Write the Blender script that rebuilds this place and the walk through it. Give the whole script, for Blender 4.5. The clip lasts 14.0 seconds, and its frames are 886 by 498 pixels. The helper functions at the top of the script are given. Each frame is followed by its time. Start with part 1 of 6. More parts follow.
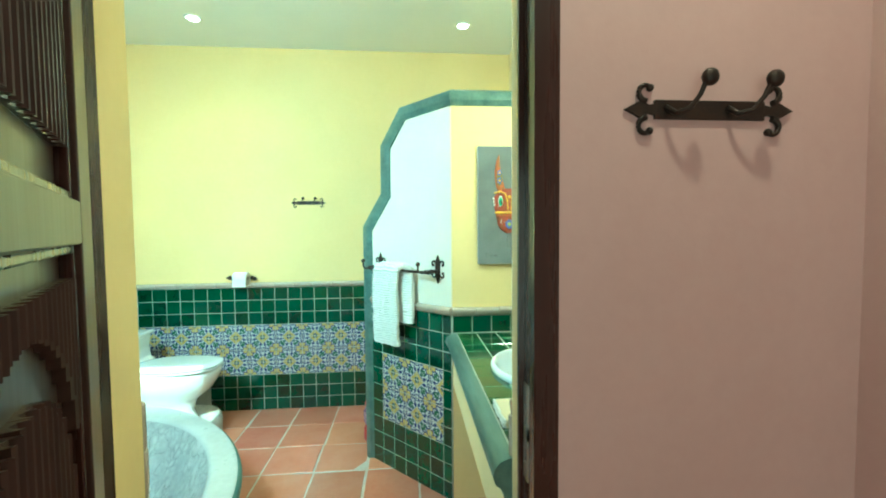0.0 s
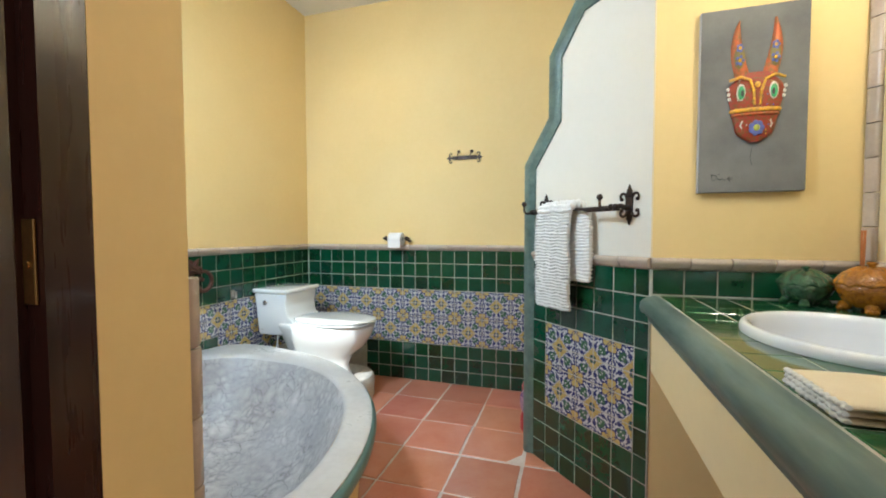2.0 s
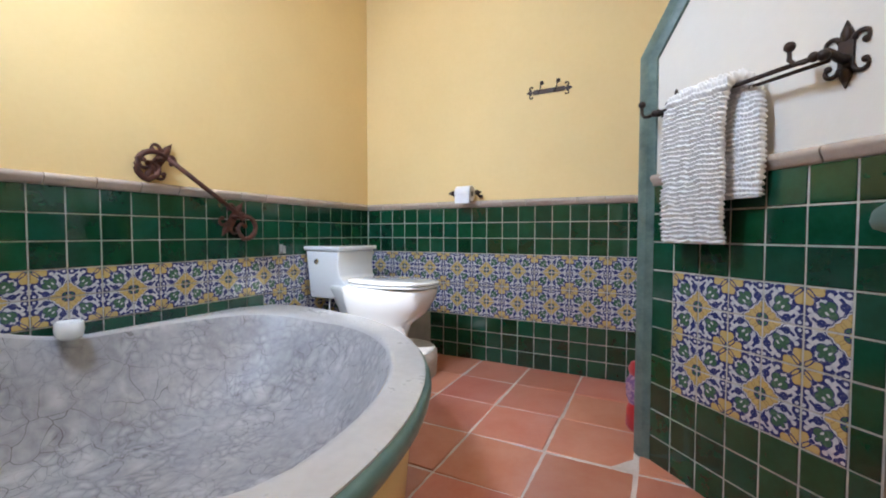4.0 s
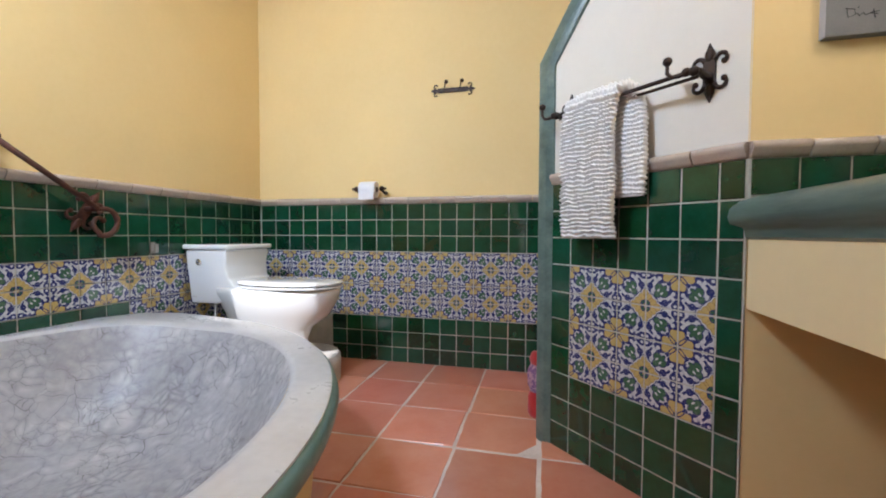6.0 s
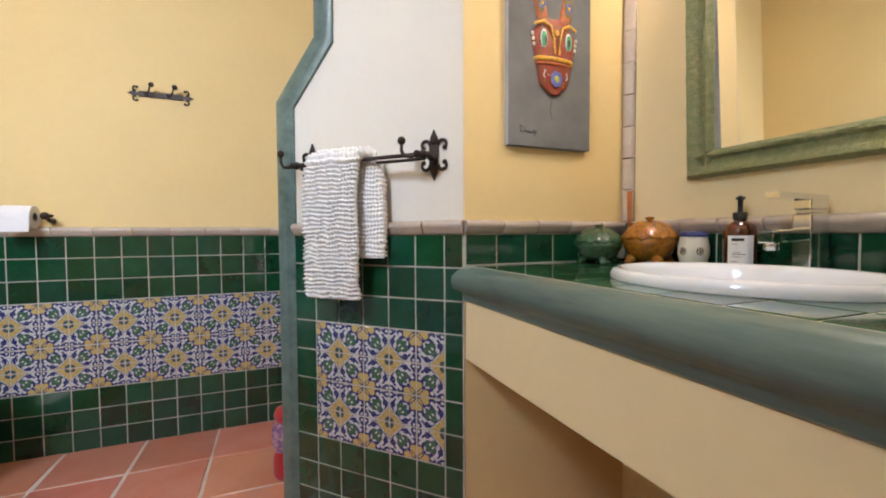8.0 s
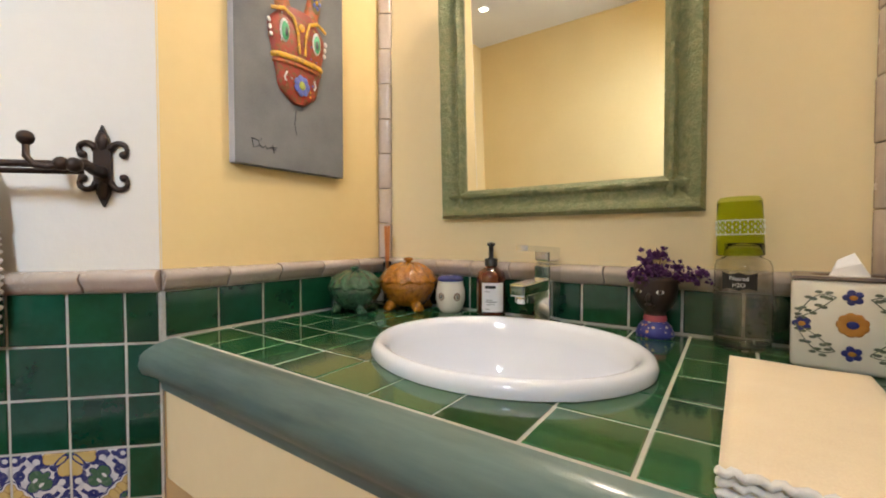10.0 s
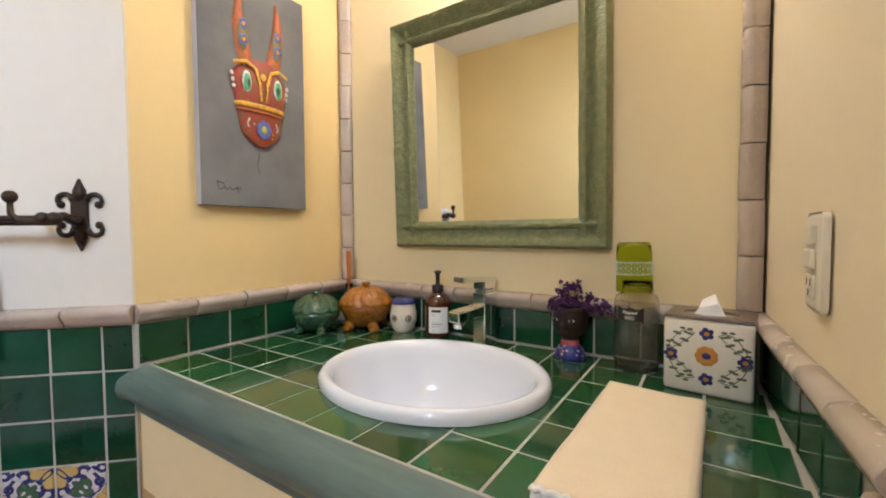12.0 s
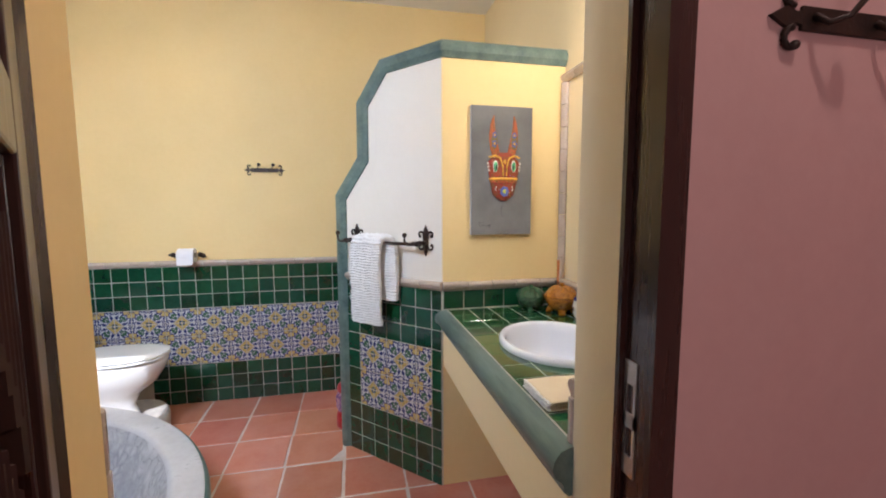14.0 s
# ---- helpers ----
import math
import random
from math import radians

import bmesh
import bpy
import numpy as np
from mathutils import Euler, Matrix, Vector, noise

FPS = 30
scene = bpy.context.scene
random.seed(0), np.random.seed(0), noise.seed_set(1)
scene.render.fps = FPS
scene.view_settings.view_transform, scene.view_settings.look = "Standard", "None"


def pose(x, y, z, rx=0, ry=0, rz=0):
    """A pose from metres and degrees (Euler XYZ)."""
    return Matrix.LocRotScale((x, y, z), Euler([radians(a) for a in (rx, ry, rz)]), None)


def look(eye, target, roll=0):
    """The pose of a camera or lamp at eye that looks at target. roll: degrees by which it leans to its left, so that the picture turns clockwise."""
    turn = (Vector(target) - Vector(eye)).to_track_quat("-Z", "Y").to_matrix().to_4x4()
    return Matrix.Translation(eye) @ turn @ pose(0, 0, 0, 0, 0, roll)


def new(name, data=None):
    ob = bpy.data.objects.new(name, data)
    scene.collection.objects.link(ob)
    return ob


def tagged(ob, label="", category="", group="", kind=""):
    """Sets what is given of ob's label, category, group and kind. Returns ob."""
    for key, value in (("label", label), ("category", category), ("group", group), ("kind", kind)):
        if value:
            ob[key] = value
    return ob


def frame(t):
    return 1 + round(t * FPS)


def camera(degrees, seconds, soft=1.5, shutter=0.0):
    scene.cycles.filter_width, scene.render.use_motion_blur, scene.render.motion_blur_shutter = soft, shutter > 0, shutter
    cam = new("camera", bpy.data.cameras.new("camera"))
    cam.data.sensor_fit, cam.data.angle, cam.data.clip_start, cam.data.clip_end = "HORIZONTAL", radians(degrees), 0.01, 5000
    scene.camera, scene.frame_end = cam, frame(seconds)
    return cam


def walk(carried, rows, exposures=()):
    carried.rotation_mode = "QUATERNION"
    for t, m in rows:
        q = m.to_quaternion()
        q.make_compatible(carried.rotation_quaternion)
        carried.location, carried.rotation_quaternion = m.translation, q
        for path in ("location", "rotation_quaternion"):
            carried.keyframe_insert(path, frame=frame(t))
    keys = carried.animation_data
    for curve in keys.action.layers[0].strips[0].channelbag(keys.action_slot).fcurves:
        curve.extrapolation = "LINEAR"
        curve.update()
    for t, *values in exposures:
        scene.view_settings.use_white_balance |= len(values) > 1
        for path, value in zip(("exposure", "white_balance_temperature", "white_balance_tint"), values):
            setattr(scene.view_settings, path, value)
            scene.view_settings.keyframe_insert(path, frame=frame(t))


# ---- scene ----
cam = camera(94.5, 14.0, soft=1.9)
PATH = [
    (0, (0.037, -0.008, 1.469), (0.205, 1.983, 1.377), -0.5),
    (0.5, (0.001, 0.04, 1.427), (0.002, 2.038, 1.345), -0.4),
    (1, (-0.03, 0.137, 1.343), (-0.212, 2.127, 1.264), -0.3),
    (1.5, (-0.029, 0.297, 1.253), (-0.417, 2.257, 1.172), -0.2),
    (2, (-0.022, 0.477, 1.152), (-0.615, 2.385, 1.07), -0.1),
    (2.5, (-0.083, 0.651, 1.031), (-0.846, 2.498, 0.951), -0.0),
    (3, (-0.129, 0.793, 0.943), (-1.019, 2.582, 0.862), 0.0),
    (3.2, (-0.144, 0.837, 0.914), (-1.07, 2.608, 0.832), 0.0),
    (5.3, (-0.234, 0.948, 0.817), (-0.99, 2.799, 0.759), 0.6),
    (5.5, (-0.236, 0.948, 0.819), (-0.922, 2.825, 0.756), 0.4),
    (6, (-0.238, 0.96, 0.824), (-0.704, 2.904, 0.751), 0.2),
    (6.5, (-0.232, 0.975, 0.839), (-0.435, 2.962, 0.754), -0.1),
    (7, (-0.247, 0.985, 0.859), (-0.15, 2.981, 0.771), -0.1),
    (7.5, (-0.254, 0.998, 0.921), (0.166, 2.952, 0.839), -0.3),
    (8, (-0.25, 1.027, 1.015), (0.493, 2.883, 0.943), -0.3),
    (8.5, (-0.234, 1.083, 1.086), (0.82, 2.781, 1.013), -0.4),
    (9, (-0.177, 1.129, 1.108), (1.12, 2.65, 1.027), -0.2),
    (9.2, (-0.156, 1.15, 1.108), (1.224, 2.596, 1.037), -0.1),
    (11.3, (-0.009, 1.266, 1.177), (1.78, 2.157, 1.105), -0.1),
    (11.5, (-0.042, 1.208, 1.189), (1.728, 2.137, 1.116), -0.1),
    (12, (-0.113, 1.066, 1.215), (1.554, 2.168, 1.134), -0.3),
    (12.5, (-0.161, 0.915, 1.24), (1.283, 2.296, 1.143), -0.3),
    (13, (-0.209, 0.755, 1.298), (0.943, 2.384, 1.163), 0.0),
    (13.5, (-0.193, 0.497, 1.36), (0.587, 2.331, 1.191), -0.1),
    (14, (-0.157, 0.207, 1.409), (0.27, 2.152, 1.219), -0.2),
]

# exposure and white balance follow the walk from the hall into the room and back
EXPOSURES = [(0, 0.75, 4900, -50), (0.5, 0.5, 5200, -36), (1.0, 0.4, 5400, -25), (1.5, 0.25, 5950, -6), (2.2, 0.15, 6050, 5), (3, 0.08, 5800, 14), (6, 0.05, 6050, 15), (8, 0.12, 6350, 16), (11, 0.22, 6500, 14), (12.5, 0.05, 5800, 16), (13.2, 0.05, 5350, 16), (13.6, 0.0, 5550, 16), (14, 0.0, 5950, 17)]
walk(cam, [(t, look(eye, target, roll)) for t, eye, target, roll in PATH], EXPOSURES)

# ---- plan, in metres ----
WEST, NORTH, EAST, CEIL = -2.13, 3.43, 0.895, 2.93      # inner faces of the bathroom
P = 0.1015                                               # wall tile pitch
CT = 0.92                                                # counter top
PIER = Vector((0.265, 2.14, 0.0))                        # corner of the slanted screen wall
U = Vector((-0.70, 0.714, 0.0)).normalized()             # along the slanted face
OUT = Vector((-U.y, U.x, 0.0))                           # out of the slanted face, towards the tub
HALL_W, HALL_S, HALL_E = -0.86, -1.9, 0.90


# ---- world, lamps ----
world = bpy.data.worlds.new("sky_world")
scene.world = world
world.use_nodes = True
wn = world.node_tree
sky = wn.nodes.new("ShaderNodeTexSky")
sky.sky_type, sky.sun_disc = "NISHITA", False
sky.sun_elevation, sky.sun_rotation = radians(44.5), radians(175)
wn.links.new(sky.outputs[0], wn.nodes["Background"].inputs[0])
wn.nodes["Background"].inputs[1].default_value = 0.1


def lamp(name, kind, place, target, energy, colour, size=0.05, size_y=None, cone=80, blend=0.6):
    data = bpy.data.lights.new(name, kind)
    data.energy, data.color = energy, colour
    if kind == "AREA":
        data.shape, data.size, data.size_y = "RECTANGLE", size, size_y or size
    elif kind == "SUN":
        pass
    elif kind == "SPOT":
        data.shadow_soft_size, data.spot_size, data.spot_blend = size, radians(cone), blend
    else:
        data.shadow_soft_size = size
    ob = new(name, data)
    ob.matrix_world = look(place, target)
    return ob


WARM = (1.0, 0.87, 0.72)
# the last two spots are added fill over washstand and floor, no known lamps
SPOT_POWER = {-1.41: 6.0, 0.445: 5.0, -0.08: 9.8, -0.62: 2.5}
SPOTS = ((-1.41, 2.99), (0.445, 2.97), (-0.08, 1.22), (-0.62, 1.72))
for sx, sy in SPOTS:
    lamp("ceiling_spot_and_fill", "SPOT", (sx, sy, CEIL - 0.03), (sx, sy, 0), SPOT_POWER[sx], WARM, 0.035, cone=120, blend=0.9)
lamp("sconce_light", "POINT", (0.78, 1.56, 2.16), (0.8, 1.56, 0), 14, (1.0, 0.89, 0.74), 0.05)
lamp("sun", "SUN", (-1.40, -5.0, 6.93), (-1.80, 0.0, 2.0), 5.0, (1.0, 0.95, 0.88))
bpy.data.lights["sun"].angle = radians(0.53)
# stands in for sky light through the unseen window added over the tub
lamp("window_daylight", "AREA", (-1.405, 0.80, 2.33), (-0.80, 2.2, 0.3), 68, (0.68, 0.83, 1.0), 0.44, 0.60)
lamp("hall_spot_light", "SPOT", (0.46, 0.30, 2.60), (0.46, 0.36, 0), 21, (1.0, 0.76, 0.62), 0.04, cone=130, blend=0.9)
# added fill lamp at the closed end of the hall, no opening there
lamp("hall_fill", "AREA", (-0.40, HALL_S + 0.1, 1.15), (0.5, 0.7, 1.0), 19, (1.0, 0.86, 0.80), 1.0, 1.6)


# ---- materials ----
class Ex:
    """Arithmetic on shader sockets."""
    def __init__(self, tree, sock):
        self.t, self.s = tree, sock

    def op(self, kind, *others):
        n = self.t.nodes.new("ShaderNodeMath")
        n.operation = kind
        for i, v in enumerate((self, *others)):
            if isinstance(v, Ex):
                self.t.links.new(v.s, n.inputs[i])
            else:
                n.inputs[i].default_value = v
        return Ex(self.t, n.outputs[0])

    def __add__(self, o): return self.op("ADD", o)
    def __sub__(self, o): return self.op("SUBTRACT", o)
    def __mul__(self, o): return self.op("MULTIPLY", o)
    def __truediv__(self, o): return self.op("DIVIDE", o)
    def lt(self, o): return self.op("LESS_THAN", o)
    def gt(self, o): return self.op("GREATER_THAN", o)
    def mx(self, o): return self.op("MAXIMUM", o)
    def mn(self, o): return self.op("MINIMUM", o)
    def ab(self): return self.op("ABSOLUTE")


def rgba(c):
    return (c[0], c[1], c[2], 1.0)


def mix(tree, fac, a, b):
    n = tree.nodes.new("ShaderNodeMix")
    n.data_type = "RGBA"
    for sock, v in ((n.inputs[0], fac), (n.inputs[6], a), (n.inputs[7], b)):
        if isinstance(v, Ex):
            tree.links.new(v.s, sock)
        elif isinstance(v, bpy.types.NodeSocket):
            tree.links.new(v, sock)
        elif isinstance(v, (int, float)):
            sock.default_value = v
        else:
            sock.default_value = rgba(v)
    return n.outputs[2]


def noise_tex(tree, vec, scale, detail=4.0, rough=0.55):
    n = tree.nodes.new("ShaderNodeTexNoise")
    n.inputs["Scale"].default_value, n.inputs["Detail"].default_value, n.inputs["Roughness"].default_value = scale, detail, rough
    tree.links.new(vec, n.inputs["Vector"])
    return Ex(tree, n.outputs[0])


def ramp(tree, ex, lo, hi):
    n = tree.nodes.new("ShaderNodeMapRange")
    n.inputs[1].default_value, n.inputs[2].default_value = lo, hi
    tree.links.new(ex.s, n.inputs[0])
    return Ex(tree, n.outputs[0])


def coords(tree, which="Object"):
    return tree.nodes.new("ShaderNodeTexCoord").outputs[which]


def surface(name, colour, other=None, stretch=None, rough=0.5, metal=0.0, scale=6.0, fine=80.0, bump=0.1, depth=0.002, coat=0.0, vary=0.0,
            lo=0.35, hi=0.68, spread=0.12, transmission=0.0, ior=1.45, world_space=False, fine_mix=0.25, sheen=0.0):
    """A paint, glaze, metal or cloth: two colours mixed by noise at two scales, uneven gloss and fine relief."""
    m = bpy.data.materials.new(name)
    m.use_nodes = True
    t = m.node_tree
    b = t.nodes["Principled BSDF"]
    if world_space:
        vec = t.nodes.new("ShaderNodeNewGeometry").outputs["Position"]
    else:
        vec = coords(t)
    if vary:
        info = t.nodes.new("ShaderNodeObjectInfo")
        shift = t.nodes.new("ShaderNodeVectorMath")
        shift.operation = "MULTIPLY_ADD"
        t.links.new(info.outputs["Random"], shift.inputs[0])
        shift.inputs[1].default_value = (17.0, 31.0, 53.0)
        t.links.new(vec, shift.inputs[2])
        vec = shift.outputs[0]
    if stretch:
        mp = t.nodes.new("ShaderNodeMapping")
        mp.inputs["Scale"].default_value = stretch
        t.links.new(vec, mp.inputs["Vector"])
        vec = mp.outputs[0]
    big, small = noise_tex(t, vec, scale), noise_tex(t, vec, fine, 3.0)
    fac = ramp(t, big * (1 - fine_mix) + small * fine_mix, lo, hi)
    other = other or tuple(c * 0.86 for c in colour)
    col = mix(t, fac, colour, other)
    if vary:
        hsv = t.nodes.new("ShaderNodeHueSaturation")
        rnd = Ex(t, info.outputs["Random"])
        t.links.new((rnd * vary + (1.0 - vary / 2)).s, hsv.inputs["Value"])
        t.links.new(((rnd * 7.13).op("FRACT") * (vary * 0.06) + (0.5 - vary * 0.03)).s, hsv.inputs["Hue"])
        t.links.new(col, hsv.inputs["Color"])
        col = hsv.outputs[0]
    t.links.new(col, b.inputs["Base Color"])
    t.links.new((small * spread + big * spread + (rough - spread)).s, b.inputs["Roughness"])
    b.inputs["Metallic"].default_value = metal
    b.inputs["Coat Weight"].default_value = coat
    b.inputs["Coat Roughness"].default_value = 0.06
    b.inputs["Transmission Weight"].default_value = transmission
    b.inputs["IOR"].default_value = ior
    b.inputs["Sheen Weight"].default_value = sheen
    if bump:
        bn = t.nodes.new("ShaderNodeBump")
        bn.inputs["Strength"].default_value, bn.inputs["Distance"].default_value = bump, depth
        t.links.new((big + small * 0.6).s, bn.inputs["Height"])
        t.links.new(bn.outputs[0], b.inputs["Normal"])
    return m


def plaster(name, colour, other):
    return surface(name, colour, other, rough=0.72, scale=1.7, fine=38, bump=0.35, depth=0.003, world_space=True, spread=0.08)


YELLOW = plaster("yellow_plaster", (0.79, 0.595, 0.285), (0.75, 0.555, 0.255))
# lighter copy of the yellow, carrying the light on mirror wall and apron
LIT_YELLOW = plaster("lit_yellow_plaster", (0.84, 0.695, 0.43), (0.80, 0.655, 0.39))
CREAM = plaster("cream_plaster", (0.73, 0.685, 0.61), (0.69, 0.645, 0.565))
# beige of its own, lightened further to make up for weak light there
BEIGE = plaster("beige_plaster", (0.80, 0.69, 0.50), (0.76, 0.65, 0.46))
CEILING = plaster("ceiling_paint", (0.80, 0.79, 0.76), (0.77, 0.75, 0.71))
HALL = plaster("hall_plaster", (0.53, 0.335, 0.315), (0.48, 0.295, 0.275))
GROUT = surface("wall_grout", (0.52, 0.50, 0.45), (0.36, 0.35, 0.30), rough=0.85, scale=9, fine=90, bump=0.4, world_space=True)
FLOOR_GROUT = surface("floor_grout", (0.70, 0.64, 0.60), (0.50, 0.40, 0.35), rough=0.85, scale=7, fine=70, bump=0.5, depth=0.004, world_space=True)
GREEN = surface("green_glaze", (0.0065, 0.058, 0.028), (0.0032, 0.036, 0.014), rough=0.085, scale=14, fine=70, bump=0.20, depth=0.0015, coat=0.5, vary=0.6, spread=0.05)
COUNTER_GREEN = surface("counter_green_glaze", (0.012, 0.085, 0.034), (0.022, 0.072, 0.014), rough=0.12, scale=11, fine=60, bump=0.16, depth=0.0015, coat=0.5, vary=0.6, spread=0.06)
TERRACOTTA = surface("terracotta", (0.49, 0.165, 0.100), (0.54, 0.235, 0.165), rough=0.36, scale=7, fine=45, bump=0.22, depth=0.002, vary=0.30, spread=0.12, coat=0.12)
TEAL = surface("teal_cement", (0.150, 0.215, 0.190), (0.052, 0.092, 0.086), rough=0.36, scale=9, fine=55, stretch=(1.6, 0.22, 1.6), bump=0.3, depth=0.002, coat=0.25, spread=0.12, world_space=True, lo=0.3, hi=0.7)
TEAL_LIGHT = surface("tub_teal_edge", (0.16, 0.27, 0.25), (0.085, 0.165, 0.155), rough=0.36, scale=8, fine=55, stretch=(0.6, 0.6, 2.2), bump=0.2, coat=0.2, world_space=True)
RAIL = surface("beige_glaze", (0.52, 0.43, 0.36), (0.42, 0.34, 0.28), rough=0.26, scale=12, fine=70, bump=0.15, vary=0.22, coat=0.3, spread=0.08)
IRON = surface("wrought_iron", (0.030, 0.024, 0.022), (0.055, 0.032, 0.022), rough=0.48, metal=0.65, scale=35, fine=240, bump=0.4, depth=0.0012)
RUST = surface("rusty_iron", (0.060, 0.030, 0.024), (0.13, 0.045, 0.028), rough=0.6, metal=0.4, scale=30, fine=200, bump=0.5, depth=0.0015)
PORCELAIN = surface("white_porcelain", (0.80, 0.82, 0.83), (0.78, 0.80, 0.81), rough=0.10, scale=3, fine=20, bump=0.0, coat=0.6, spread=0.03)
# white porcelain; the blue tint stands in for cool daylight on the sink
SINK_DAYLIT = surface("sink_daylit_porcelain", (0.77, 0.80, 0.87), (0.75, 0.78, 0.85), rough=0.10, scale=3, fine=20, bump=0.0, coat=0.6, spread=0.03)
CHROME = surface("chrome", (0.86, 0.87, 0.88), (0.78, 0.79, 0.80), rough=0.10, metal=1.0, scale=20, fine=150, bump=0.0, spread=0.04)
STEEL = surface("brushed_steel", (0.55, 0.53, 0.50), (0.42, 0.40, 0.38), rough=0.36, metal=1.0, scale=20, fine=200, bump=0.05)
BRASS = surface("worn_brass", (0.62, 0.42, 0.15), (0.40, 0.25, 0.09), rough=0.35, metal=1.0, scale=40, fine=200, bump=0.1)
TOWEL = surface("white_cotton", (0.80, 0.785, 0.765), (0.70, 0.675, 0.64), rough=0.95, scale=60, fine=500, bump=0.5, depth=0.0015, sheen=0.4)
PAPER = surface("white_paper", (0.82, 0.82, 0.84), (0.76, 0.76, 0.78), rough=0.9, scale=20, fine=200, bump=0.2)
LINEN = surface("cream_weave", (0.82, 0.69, 0.49), (0.76, 0.62, 0.42), rough=0.92, scale=30, fine=420, bump=0.7, depth=0.0012, sheen=0.3, fine_mix=0.6)
DOOR_WOOD = surface("dark_walnut", (0.030, 0.015, 0.011), (0.062, 0.032, 0.023), rough=0.34, scale=9, fine=70, stretch=(1, 1, 0.07), bump=0.12, coat=0.15, spread=0.12)
FRAME_WOOD = surface("dark_frame_wood", (0.040, 0.014, 0.010), (0.024, 0.009, 0.007), rough=0.28, scale=12, fine=90, stretch=(1, 1, 0.06), bump=0.06, coat=0.3)
BLACK = surface("black_plastic", (0.012, 0.011, 0.011), rough=0.35, scale=20, fine=100, bump=0.05)
PLASTIC = surface("ivory_plastic", (0.72, 0.66, 0.54), (0.68, 0.61, 0.49), rough=0.35, scale=12, fine=90, bump=0.03)
SHADE = bpy.data.materials.new("lit_glass_shade")
SHADE.use_nodes = True
SHADE.node_tree.nodes["Principled BSDF"].inputs["Base Color"].default_value = rgba((0.9, 0.88, 0.82))
SHADE.node_tree.nodes["Principled BSDF"].inputs["Emission Color"].default_value = rgba((1.0, 0.9, 0.72))
SHADE.node_tree.nodes["Principled BSDF"].inputs["Emission Strength"].default_value = 2.5
BULB = bpy.data.materials.new("lit_bulb")
BULB.use_nodes = True
BULB.node_tree.nodes["Principled BSDF"].inputs["Emission Color"].default_value = rgba((1.0, 0.92, 0.78))
BULB.node_tree.nodes["Principled BSDF"].inputs["Emission Strength"].default_value = 14


def mirror_material():
    m = bpy.data.materials.new("mirror_silver")
    m.use_nodes = True
    b = m.node_tree.nodes["Principled BSDF"]
    b.inputs["Base Color"].default_value = rgba((0.88, 0.89, 0.87))
    b.inputs["Metallic"].default_value, b.inputs["Roughness"].default_value = 1.0, 0.012
    return m


def glass(name, colour, rough=0.02, ior=1.45):
    m = bpy.data.materials.new(name)
    m.use_nodes = True
    b = m.node_tree.nodes["Principled BSDF"]
    b.inputs["Base Color"].default_value = rgba(colour)
    b.inputs["Roughness"].default_value, b.inputs["IOR"].default_value = rough, ior
    b.inputs["Transmission Weight"].default_value = 1.0
    return m


MIRROR = mirror_material()
CLEAR = glass("clear_glass", (0.985, 0.99, 0.985), 0.01, 1.30)
CLEAR.node_tree.nodes["Principled BSDF"].inputs["Coat Weight"].default_value = 0.7
GREEN_GLASS = glass("olive_glass", (0.76, 0.86, 0.20), 0.02, 1.15)
AMBER = surface("amber_glass", (0.050, 0.009, 0.004), (0.085, 0.016, 0.005), rough=0.07, scale=8, fine=60, bump=0.0, coat=0.8, spread=0.02)


